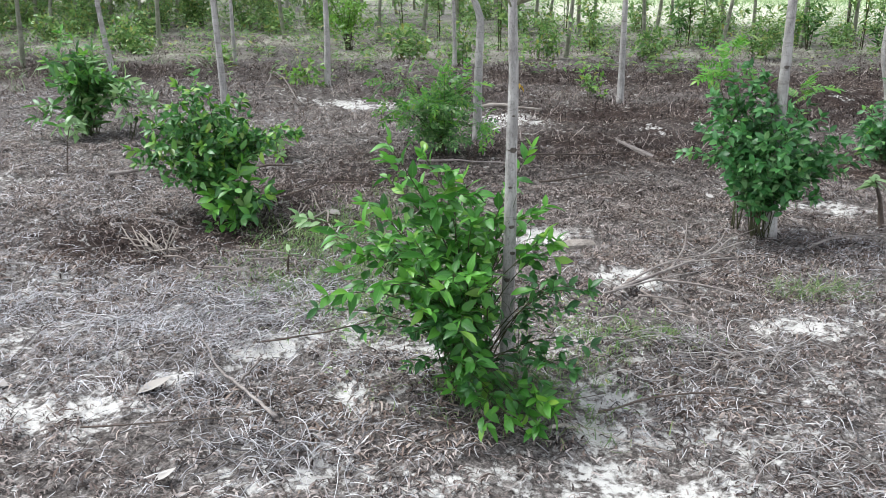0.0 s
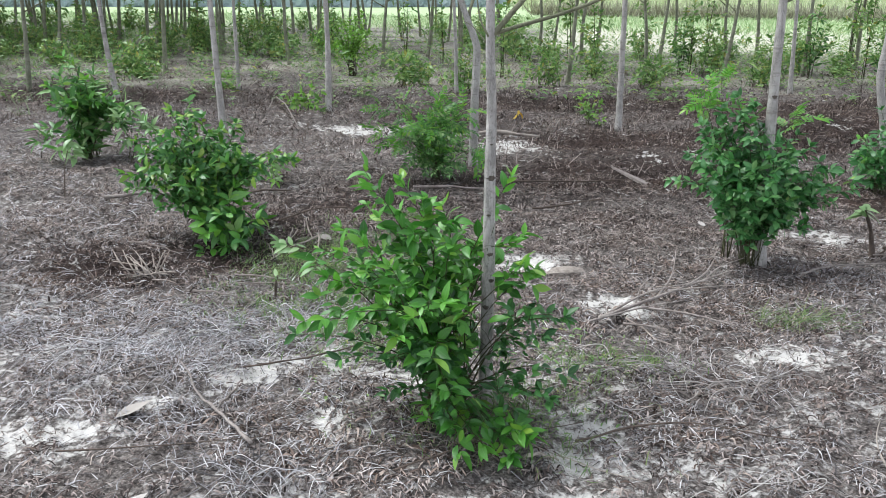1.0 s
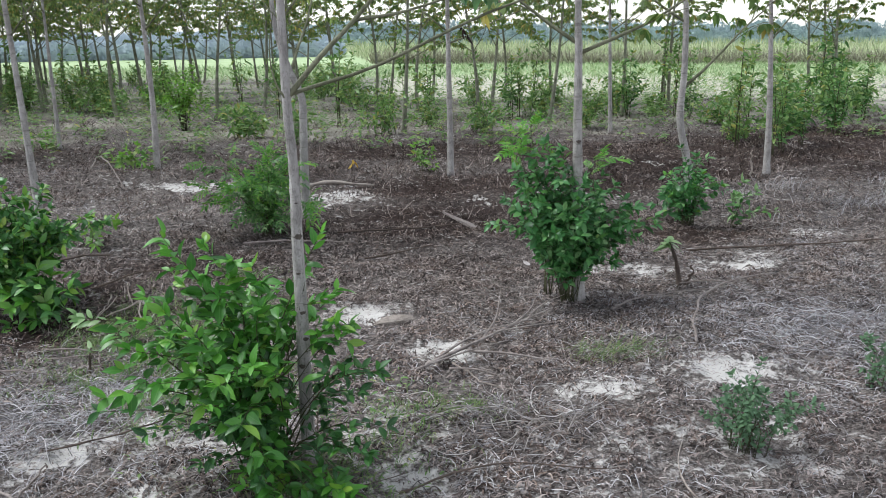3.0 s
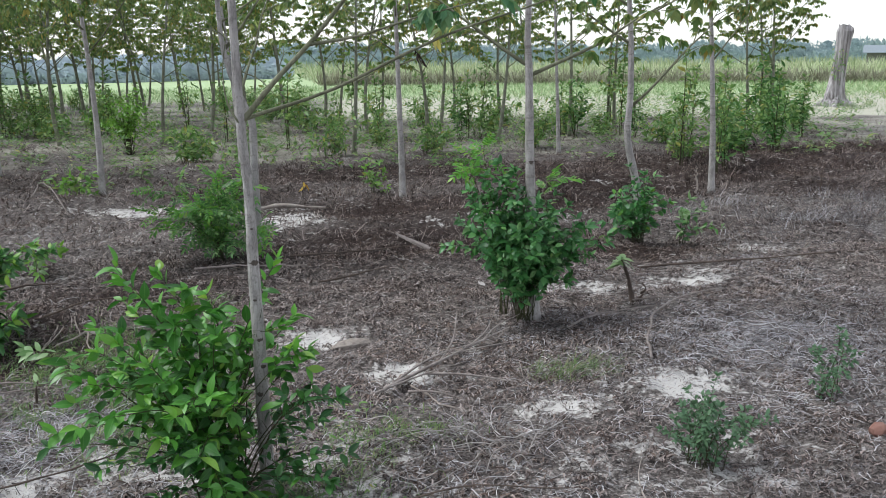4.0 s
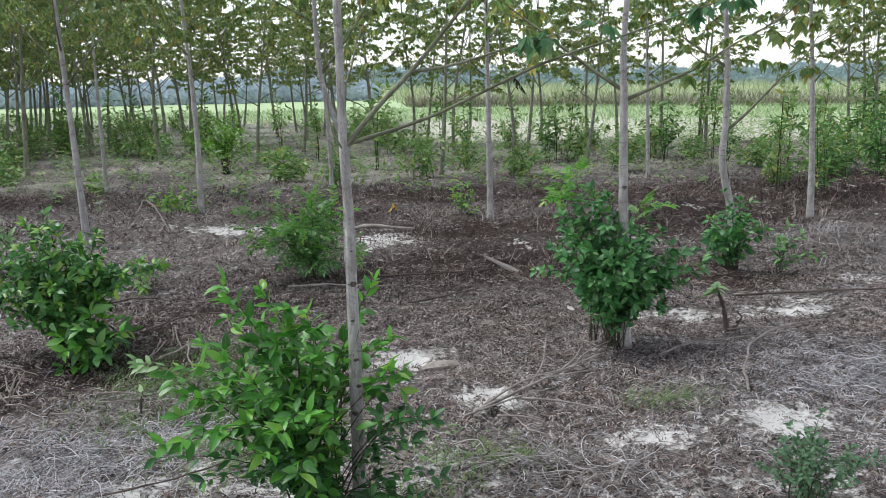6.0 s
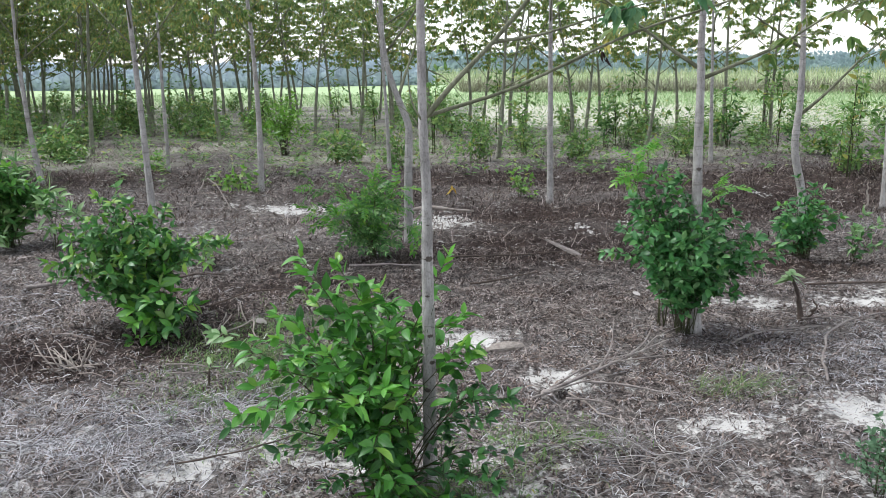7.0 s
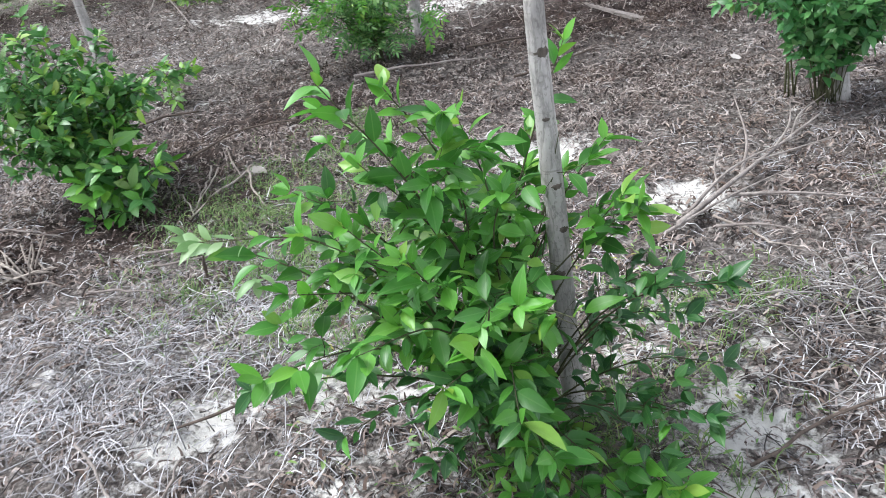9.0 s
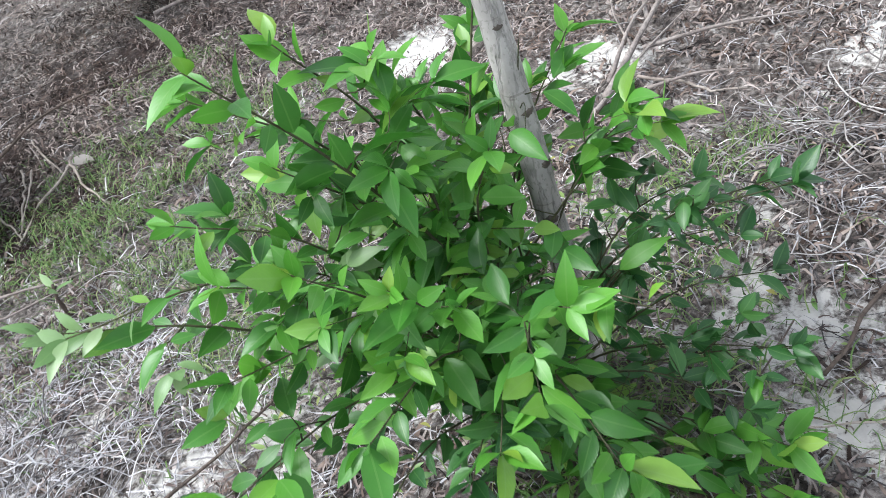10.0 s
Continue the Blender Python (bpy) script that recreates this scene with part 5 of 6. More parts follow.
GREEN_FLOOR = [(-7.0, 15.5, 5.0, 2.6, 1.0), (-12.0, 18.0, 5.0, 3.0, 1.0), (-1.5, 16.5, 3.0, 2.2, 0.8), (3.0, 16.0, 4.0, 2.5, 0.7), (-4.5, 11.8, 2.0, 1.0, 0.5), (8.0, 19.0, 5.0, 3.0, 0.35), (13.0, 20.0, 5.0, 3.0, 0.45), (-6.0, 9.8, 2.0, 1.2, 0.4)]
at = tufts(5200, 13, (-18, 19, 9, 24), lr, 0.07, lambda x, y: spots(x, y, GREEN_FLOOR) * (0.15 + 0.85 * clump(x * 0.35, y * 0.35)))
v, f = strands(0, GREEN_AREA, lr, (0.10, 0.30), (0.005, 0.012), 0.01, everywhere, up=0.8, curl=0.25, at=at)
stuff("rough_grass", v, f, GRASS_ROUGH, "tufts of grey-green rough grass among the far trees", "grass")
DARK_TUFTS = (-9, 12, 7.4, 15)
at = tufts(2400, 14, DARK_TUFTS, lr, 0.045, lambda x, y: 0.12 + 0.88 * spots(x, y, DARKS))
v, f = strands(0, DARK_TUFTS, lr, (0.04, 0.13), (0.003, 0.007), 0.01, everywhere, up=0.9, curl=0.15, at=at)
stuff("dead_stubble", v, f, DRY_GRASS, "tufts of dark dead stubble among the trees", "stubble")
v, f = strands(65000, (-7, 1.5, 4.0, 11.0), lr, (0.04, 0.16), (0.0028, 0.006), 0.025, lambda x, y: clear_of_sand(x, y) * spots(x, y, [(-2.9, 5.6, 1.2, 1.6, 0.9), (-4.2, 8.0, 2.0, 2.2, 0.8), (-0.2, 4.3, 0.6, 0.5, 0.5), (-1.9, 7.6, 0.9, 0.8, 0.6)]), curl=0.18)
stuff("straw", v, f, STRAW, "pale grey straw between the trees", "straw")
at = tufts(900, 14, (-10, 12, 6.5, 16), lr, 0.06, everywhere)
v, f = strands(0, DARK_TUFTS, lr, (0.06, 0.20), (0.005, 0.010), 0.01, everywhere, up=0.7, curl=0.22, at=at)
stuff("dry_grass", v, f, FLAKE, "tufts of pale dry grass among the trees", "dry grass")
at = tufts(260, 12, (-2.8, 4.2, 3.2, 7.0), lr, 0.04, lambda x, y: clump(x, y))
v, f = strands(0, DARK_TUFTS, lr, (0.04, 0.12), (0.002, 0.005), 0.01, everywhere, up=0.75, curl=0.22, at=at)
stuff("dry_grass", v, f, FLAKE, "small tufts of dry grass in the litter", "dry grass")

# ---- field, far woods, sky line ----
v, f = strands(44000, (-26, 34, 20, 42), lr, (0.12, 0.35), (0.02, 0.05), 0.02, lambda x, y: step_up(y + 0.15 * x, 28, 33) * 0.9 + 0.12, up=0.85)
stuff("field_grass", v, f, GRASS, "short bright green grass of the open field", "grass")
v, f = strands(60000, (4, 120, 40, 112), lr, (0.95, 1.35), (0.04, 0.08), 0.03, lambda x, y: step_up(y + 0.35 * x, 48, 50) * np.exp(-np.maximum(y + 0.35 * x - 50, 0) / 26), up=0.97, curl=0.3)
stuff("cane_field", v, f, CANE, "tall pale green cane standing in a field", "cane")
edge_x = lr.uniform(4, 78, 16000)
v, f = strands(0, GREEN_AREA, lr, (0.5, 0.95), (0.03, 0.07), 0.03, everywhere, up=0.97, curl=0.2, at=(edge_x, 46.6 - 0.35 * edge_x + lr.uniform(0, 2.2, 16000)))
stuff("cane_stalks", v, f, CANE_DRY, "dry brown cane stalks along the field edge", "cane")


def build_woods(far):
    rng = np.random.RandomState(31 + far)
    vs, fs, n = [], [], 0
    lumps = []
    for k in range(130):
        s = rng.uniform()
        lumps.append((-62 + 66 * s, 43 + 22 * s + rng.uniform(-2, 2), rng.uniform(1.15, 1.65), rng.uniform(1.4, 2.8)))
    if far:
        lumps = []
    for k in range(230 if far else 0):
        s = rng.uniform()
        lumps.append((-15 + 202 * s, 125 - 15 * s + rng.uniform(-6, 6), rng.choice([1.7, 1.9, 2.1, 2.4, 3.0]) * rng.uniform(0.9, 1.1), rng.uniform(3.0, 6.0)))
    for cx, cy, h, w in lumps:
        m = 600 if far else 850
        a, b = rng.uniform(0, 6.28, m), rng.uniform(0, 1, m)
        r = w * np.sqrt(1 - (b - 0.35) ** 2 / 0.45)
        c = np.stack([cx + r * np.cos(a), cy + r * np.sin(a) * 0.6, b * h * rng.uniform(0.9, 1.1, m)], 1)
        size = 0.22 if far else 0.16
        u = rng.normal(size=(m, 3)) * size * np.array([1.0, 0.3, 0.35])
        q = rng.normal(size=(m, 3)) * size * np.array([0.35, 0.3, 1.0])
        vs.append(np.stack([c - u, c + q, c + u, c - q], 1).reshape(-1, 3))
        fs.append(np.arange(m * 4).reshape(-1, 4) + n)
        n += m * 4
    return np.concatenate(vs), np.concatenate(fs)


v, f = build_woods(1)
stuff("far_woods", v, f, WOODS, "line of distant trees behind the field, haze painted into their colour", "trees")
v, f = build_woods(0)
stuff("far_hedge", v, f, HEDGE, "hedge at the end of the green field, pale from haze painted into its colour", "hedge")

# ---- weathered stump ----
rng = random.Random(61)
stump = thing("stump", (16.9, 21.2, 0), "tall weathered grey dead tree stump at the field edge", "stump")
levels = (-0.1, 0.06, 0.2, 0.45, 0.8, 1.2, 1.6, 1.9, 2.1, 2.2)
girth = (0.44, 0.36, 0.30, 0.25, 0.21, 0.19, 0.19, 0.21, 0.22, 0.19)
ridge = [rng.uniform(0.78, 1.18) for _ in range(22)]
v, f = [], []
for z, r in zip(levels, girth):
    for k in range(22):
        a = 2 * math.pi * k / 22
        rr = r * (ridge[k] ** (1.4 if z < 0.3 else 1.0)) * rng.uniform(0.95, 1.05)
        top_cut = 0.10 * math.sin(a * 2 + 1) + rng.uniform(-0.05, 0.05) if z > 2.15 else 0.0
        v.append(Vector((-0.06 + 0.08 * z + rr * math.cos(a), rr * math.sin(a), z + top_cut)))
for i in range(len(levels) - 1):
    for k in range(22):
        a, b = i * 22 + k, i * 22 + (k + 1) % 22
        f.append((a, b, b + 22, a + 22))
f.append(tuple((len(levels) - 1) * 22 + k for k in range(22)))
child("body", mesh_of("stump", v, f, STUMP, smooth=False), stump, "cracked grey bare wood")
for k in range(5):
    a = k * 1.25 + 0.3
    root = [Vector((math.cos(a) * d, math.sin(a) * d, h)) for d, h in ((0.15, 0.22), (0.36, 0.08), (0.52, 0.0), (0.68, -0.06))]
    v, f = tube(root, [0.11, 0.09, 0.06, 0.03], 8, 0.15, rng)
    child("root", mesh_of("root", v, f, STUMP), stump)


ivy_rng = random.Random(62)
ivy = Leaves()
ivy_leaf = leaf_shape(0.07, 0.045, 0.2, 0.3, BLUNT)
for k in range(90):
    z, a = ivy_rng.gauss(1.2, 0.28), math.radians(ivy_rng.gauss(225, 38))
    r = 0.235
    way = Vector((math.cos(a), math.sin(a), ivy_rng.uniform(-1.2, 0.3)))
    ivy.add(ivy_leaf, facing((-0.06 + 0.08 * z + r * math.cos(a), r * math.sin(a), z), way, (math.cos(a), math.sin(a), 0.6), ivy_rng.gauss(0, 0.6)))
child("creeper", ivy.mesh("creeper", LEAF_WEED), stump, "thin green creeper on bare wood")


# ---- low weeds between the far trees ----
def build_weeds(n, area, seed, size, dense, leaf=1.0):
    rng = random.Random(seed)
    lv = Leaves()
    shapes = [leaf_shape(l, l * 0.35, 0.3, 0.4, COARSE) for l in (0.07, 0.09, 0.12)]
    for _ in range(n):
        x, y = rng.uniform(area[0], area[1]), rng.uniform(area[2], area[3])
        z, high = float(height(x, y)), rng.uniform(0.05, 0.28) * size
        for k in range(dense):
            a = rng.uniform(0, 6.28)
            d = (math.cos(a), math.sin(a), rng.uniform(-0.1, 1.0))
            lv.add(shapes[k % 3], facing((x + rng.uniform(-0.08, 0.08), y + rng.uniform(-0.08, 0.08), z + rng.random() * high), d, (0, 0, 1), rng.uniform(-0.5, 0.5)) @ Matrix.Scale(leaf * rng.uniform(0.6, 1.2), 4))
    return lv


tagged(new("weeds", build_weeds(1300, (-16, 13, 10.5, 22), 71, 2.2, 16).mesh("weeds", LEAF_WEED)), "low green weeds between the far trees", "weeds", kind="stuff")
tagged(new("weeds", build_weeds(500, (-25, 26, 19, 31), 72, 1.5, 12).mesh("weeds", LEAF_WEED)), "weeds on the bare strip before the field", "weeds", kind="stuff")
tagged(new("weeds", build_weeds(900, (6, 24, 16.5, 27), 74, 1.0, 9, 0.8).mesh("weeds", LEAF_WEED)), "patchy green weeds about the pale bare ground", "weeds", kind="stuff")


# ---- sticks, bark, dry leaves ----
def stick(name, points, radius, material, label, seed, category="stick", sides=7, taper=0.5):
    rng = random.Random(seed)
    line = smooth_line([(x, y, float(height(x, y)) + z + 0.010) for x, y, z in points], 5)
    for p in line[1:]:
        p += Vector([rng.uniform(-1, 1) * min(0.012, radius * 0.9) for _ in range(2)] + [rng.uniform(-0.3, 0.3) * radius])
    o = line[0].copy()
    n = len(line)
    v, f = tube([p - o for p in line], [radius * 0.85 * (1 - taper * i / (n - 1)) * rng.uniform(0.82, 1.15) for i in range(n)], sides, 0.16, rng)
    ob = new(name, mesh_of(name, v, f, material))
    ob.matrix_basis = Matrix.Translation(o)
    return tagged(ob, label, category)


branch = thing("fallen_branch", (0.80, 3.55, float(height(0.8, 3.55)) + 0.015), "dry fallen branch with forked bare twigs on litter", "branch")
for pts, r in (([(0, 0, 0.02), (0.28, 0.22, 0.03), (0.55, 0.43, 0.04), (0.80, 0.62, 0.05)], 0.012), ([(0.33, 0.27, 0.03), (0.45, 0.50, 0.06), (0.56, 0.86, 0.10)], 0.008),
               ([(0.5, 0.39, 0.04), (0.64, 0.55, 0.06), (0.74, 0.74, 0.08)], 0.007), ([(0.05, 0.06, 0.02), (0.3, 0.28, 0.05), (0.62, 0.45, 0.05)], 0.008),
               ([(0.22, 0.14, 0.02), (0.42, 0.04, 0.03), (0.62, -0.08, 0.02)], 0.009), ([(-0.05, -0.03, 0.015), (0.2, 0.10, 0.03), (0.45, 0.22, 0.03)], 0.007), ([(0.1, -0.05, 0.015), (0.22, -0.12, 0.03), (0.32, -0.2, 0.02)], 0.007),
               ([(0.6, 0.46, 0.04), (0.74, 0.66, 0.05), (0.92, 0.80, 0.06)], 0.006), ([(0.2, 0.17, 0.03), (0.26, 0.34, 0.05), (0.36, 0.52, 0.05)], 0.005), ([(0.4, 0.32, 0.04), (0.62, 0.36, 0.05), (0.86, 0.46, 0.03)], 0.005)):
    line = smooth_line(pts, 5)
    v, f = tube(line, [0.9 * r * (1 - 0.7 * i / (len(line) - 1)) for i in range(len(line))], 6, 0.1, random.Random(5))
    child("twig", mesh_of("twig", v, f, DEAD_MID), branch)

stick("stick", [(-0.53, 2.38, 0.03), (-0.66, 2.56, 0.03), (-0.80, 2.72, 0.035), (-0.92, 2.90, 0.05)], 0.008, DEAD_MID, "bent grey dry stick lying on straw", 1)
stick("stick", [(-0.72, 2.62, 0.03), (-0.68, 2.72, 0.05), (-0.66, 2.80, 0.06)], 0.006, DEAD_MID, "short grey dry twig on straw", 2)
stick("stick", [(-1.16, 2.34, 0.02), (-0.8, 2.38, 0.025), (-0.47, 2.43, 0.03)], 0.0036, DEAD_DARK, "thin straight dark stick on litter", 3)
stick("stick", [(-0.72, 2.95, 0.02), (-0.45, 3.0, 0.035), (-0.15, 3.12, 0.06)], 0.005, DEAD_DARK, "thin dark twig beside a sand patch", 4)
stick("stick", [(2.14, 3.54, 0.02), (2.28, 3.85, 0.05), (2.65, 4.35, 0.06), (3.25, 4.7, 0.04)], 0.0095, DEAD_MID, "long curved grey stick on the ground", 5)
stick("stick", [(1.95, 4.18, 0.02), (2.2, 4.38, 0.03), (2.7, 4.42, 0.02)], 0.006, DEAD_MID, "pale dry stick near a tree foot", 6)
stick("stick", [(1.98, 4.2, 0.03), (2.2, 4.32, 0.05), (2.42, 4.36, 0.03)], 0.007, DEAD_MID, "short weathered stick near a tree foot", 7)
stick("stick", [(-2.35, 5.6, 0.03), (-2.05, 5.68, 0.04), (-1.65, 5.72, 0.03)], 0.018, DEAD_MID, "grey dead branch by a shrub", 8)
stick("stick", [(0.66, 5.58, 0.03), (0.9, 5.66, 0.05), (1.2, 5.86, 0.04)], 0.010, DEAD_DARK, "dark dry stick on brown litter", 9)
stick("stick", [(0.5, 6.2, 0.04), (1.1, 6.45, 0.04), (1.5, 6.42, 0.03)], 0.010, DEAD_DARK, "dark dry stick on brown litter", 10)
stick("stick", [(3.0, 5.4, 0.04), (4.2, 5.3, 0.03), (5.2, 5.35, 0.03)], 0.010, DEAD_DARK, "long thin dark stick on straw", 11)
stick("stick", [(-1.0, 5.0, 0.03), (-0.7, 5.2, 0.06), (-0.2, 5.25, 0.03)], 0.008, DEAD_DARK, "dark stick by the rounded shrub", 12)
fork = thing("fallen_branch", (-0.72, 4.68, float(height(-0.72, 4.68))), "small forked pale dead twig behind the shrub", "branch")
for pts, r in (([(-0.17, 0.66, 0.03), (-0.10, 0.36, 0.05), (0.0, 0.0, 0.05)], 0.009), ([(0, 0, 0.05), (0.03, 0.03, 0.06), (0.07, -0.17, 0.04), (0.14, -0.36, 0.02)], 0.008), ([(0.04, 0.07, 0.07), (0.0, 0.0, 0.05), (-0.10, -0.12, 0.04), (-0.18, -0.30, 0.02)], 0.008),
               ([(-0.15, 0.16, 0.07), (-0.15, 0.0, 0.05), (-0.17, -0.18, 0.03), (-0.18, -0.30, 0.02)], 0.006), ([(-0.11, 0.12, 0.07), (-0.13, -0.02, 0.05), (-0.17, -0.2, 0.03)], 0.005), ([(-0.27, -0.03, 0.03), (-0.22, -0.12, 0.03), (-0.18, -0.26, 0.02)], 0.006)):
    line = smooth_line(pts, 4)
    for p in line[1:]:
        p += Vector([random.uniform(-0.006, 0.006) for _ in range(3)])
    v, f = tube(line, [r * 0.8 * (1 - 0.55 * i / (len(line) - 1)) for i in range(len(line))], 6, 0.14, random.Random(6))
    child("twig", mesh_of("twig", v, f, DEAD), fork)
stick("stick", [(-1.02, 4.02, 0.02), (-0.9, 3.98, 0.04), (-0.76, 3.95, 0.06)], 0.005, DEAD_MID, "thin twig beside a dark stem", 42)
stick("stick", [(-0.05, 2.25, 0.02), (0.25, 2.45, 0.03), (0.6, 2.62, 0.02)], 0.004, DEAD_DARK, "thin dark twig on sandy ground", 14)
stick("stick", [(0.55, 2.5, 0.02), (0.9, 2.6, 0.03), (1.3, 2.5, 0.02)], 0.005, DEAD_DARK, "thin dark twig on sandy ground", 15)
stick("stick", [(0.37, 2.40, 0.012), (0.42, 2.42, 0.02), (0.49, 2.41, 0.012)], 0.009, DEAD, "short pale broken stick on sand", 43)
stick("stick", [(0.36, 2.50, 0.012), (0.56, 2.38, 0.016), (0.75, 2.27, 0.012)], 0.003, DEAD, "thin straight pale twig on sand", 44)
stick("stick", [(0.93, 3.59, 0.02), (0.99, 3.46, 0.03), (1.02, 3.38, 0.02), (1.10, 3.33, 0.012)], 0.006, DEAD, "thin crooked pale twig by the fallen branch", 45)
stick("stick", [(1.55, 2.1, 0.02), (1.5, 2.35, 0.05), (1.62, 2.6, 0.03)], 0.005, DEAD, "thin pale twig on litter", 16)
stick("stick", [(0.15, 8.1, 0.05), (0.45, 8.35, 0.06), (0.95, 8.3, 0.05)], 0.03, DEAD, "pale weathered branch behind a tree", 17)
stick("stick", [(-0.2, 6.1, 0.04), (0.1, 6.05, 0.05), (0.6, 6.0, 0.03)], 0.012, DEAD_MID, "pale stick below a shrub", 18)
stick("stick", [(-2.05, 9.4, 0.02), (-2.1, 10.1, 0.16), (-1.8, 9.3, 0.08), (-1.54, 8.7, 0.02)], 0.012, DEAD_MID, "bent brown twig on dark litter", 46)
stick("stick", [(-1.45, 5.96, 0.03), (-1.28, 5.95, 0.05), (-1.1, 5.98, 0.03)], 0.011, DEAD_DARK, "dark stick by the rounded shrub", 47)
for k, (x, y) in enumerate(((-1.2, 3.9), (-1.05, 4.15), (-1.75, 4.5))):
    stick("stick", [(x, y, 0.02), (x + 0.18, y - 0.1, 0.05), (x + 0.35, y - 0.12, 0.02)], 0.006, DEAD_MID, "short dry twig on dark litter", 30 + k)

# flat piece of pale bark
slab_rng = random.Random(19)
bm = bmesh.new()
bmesh.ops.create_cube(bm, size=1)
bmesh.ops.subdivide_edges(bm, edges=bm.edges[:], cuts=4, use_grid_fill=True)
for q in bm.verts:
    q.co.x *= 0.75 - 0.9 * q.co.y + slab_rng.uniform(-0.2, 0.2)
    q.co.x += 0.3 * q.co.y ** 2
    q.co.y += slab_rng.uniform(-0.05, 0.05)
    q.co.z += -1.2 * q.co.x ** 2 + slab_rng.uniform(-0.08, 0.08)
me = bpy.data.meshes.new("bark_slab")
bm.to_mesh(me)
bm.free()
me.materials.append(DEAD_MID)
slab = tagged(new("bark_slab", me), "long flat slab of pale dead bark", "bark")
slab.matrix_basis = Matrix.Translation((1.52, 6.52, float(height(1.52, 6.52)) + 0.05)) @ Matrix.Rotation(0.28, 4, "Z") @ Matrix.Diagonal((0.05, 0.66, 0.018, 1))


def lump(name, place, size, turn, material, label, category, seed):
    rng = random.Random(seed)
    bm = bmesh.new()
    bmesh.ops.create_icosphere(bm, subdivisions=2, radius=0.5)
    for q in bm.verts:
        q.co *= 1 + rng.uniform(-0.14, 0.14)
        q.co.z = max(q.co.z, -0.3)
    me = bpy.data.meshes.new(name)
    bm.to_mesh(me)
    bm.free()
    me.materials.append(material)
    ob = tagged(new(name, me), label, category)
    ob.matrix_basis = Matrix.Translation((place[0], place[1], float(height(*place)) + size[2] * 0.28)) @ Matrix.Rotation(turn, 4, "Z") @ Matrix.Diagonal((*size, 1))
    return ob


lump("wood_chunk", (0.72, 4.28), (0.24, 0.10, 0.06), 0.35, DEAD, "weathered chunk of wood on a sand patch", "wood", 1)
lump("broken_brick", (2.66, 2.60), (0.10, 0.07, 0.06), 0.4, BRICK, "broken reddish brick in dry straw", "brick", 2)
DRY_SHAPES = [leaf_shape(l, l * 0.55, 0.22, -0.12, OVATE, 0.25) for l in (0.115, 0.08, 0.10)]
DRY_MESHES = [mesh_of("dry_leaf", a, b, DRY_LEAF, c) for a, b, c in DRY_SHAPES]
for k, (x, y, a) in enumerate(((-1.06, 2.58, -0.9), (-0.84, 2.10, -0.8), (-1.55, 2.64, 1.5), (-0.62, 4.75, 1.0), (1.75, 5.2, 0.4))):
    leaf = tagged(new("dry_leaf", DRY_MESHES[k % 3]), "curled pale dry leaf lying on litter", "leaf", "fallen dry leaves")
    leaf.matrix_basis = Matrix.Translation((x, y, float(height(x, y)) + 0.016)) @ Matrix.Rotation(a, 4, "Z") @ Matrix.Rotation(0.08, 4, "X") @ Matrix.Scale(1.15 if k == 0 else 0.9, 4)


def tangle(name, place, spread, n, length, radius, high, material, label, category, seed, bend=0.28):
    """A heap of long bent dry strands."""
    rng = random.Random(seed)
    parts = []
    for _ in range(n):
        a, d = rng.uniform(0, 6.28), rng.uniform(0, 6.28)
        p = Vector((math.cos(a) * rng.random() * spread[0], math.sin(a) * rng.random() * spread[1], rng.uniform(0, high * 0.4)))
        long = rng.uniform(*length)
        pts = [p]
        for k in range(4):
            d += rng.uniform(-bend, bend)
            p = p + Vector((math.cos(d), math.sin(d), 0)) * long / 4
            p.z = max(0.004, high * rng.random() * (1.0 if k in (0, 1, 2) else 0.3))
            pts.append(p.copy())
        line = smooth_line(pts, 3)
        parts.append(tube(line, [radius * w for w in np.linspace(rng.uniform(0.8, 1.3), rng.uniform(0.3, 0.7), len(line))], 4))
    v, f = join(parts)
    ob = tagged(new(name, mesh_of(name, v, f, material)), label, category, kind="stuff")
    ob.matrix_basis = Matrix.Translation((place[0], place[1], float(height(*place))))
    return ob


tangle("dry_roots", (1.0, 2.98), (0.42, 0.26), 75, (0.14, 0.42), 0.0024, 0.06, ROOTS, "tangled pale dry roots and stems", "roots", 1, 0.75)
tangle("dry_roots", (1.25, 2.2), (0.35, 0.18), 36, (0.12, 0.3), 0.0020, 0.05, ROOTS, "tangled pale dry roots and stems", "roots", 2, 0.75)
tangle("dry_straw", (-0.48, 2.24), (0.28, 0.12), 60, (0.15, 0.34), 0.0017, 0.06, STRAW, "heap of pale dry straw", "straw", 3)
tangle("dry_straw", (-0.95, 3.15), (0.6, 0.4), 130, (0.15, 0.34), 0.0016, 0.05, STRAW, "matted pale grey straw", "straw", 4)
heap_rng = random.Random(50)
heap = thing("twig_heap", (-1.50, 4.16, float(height(-1.50, 4.16))), "small heap of broken pale twigs on dark litter", "twigs")
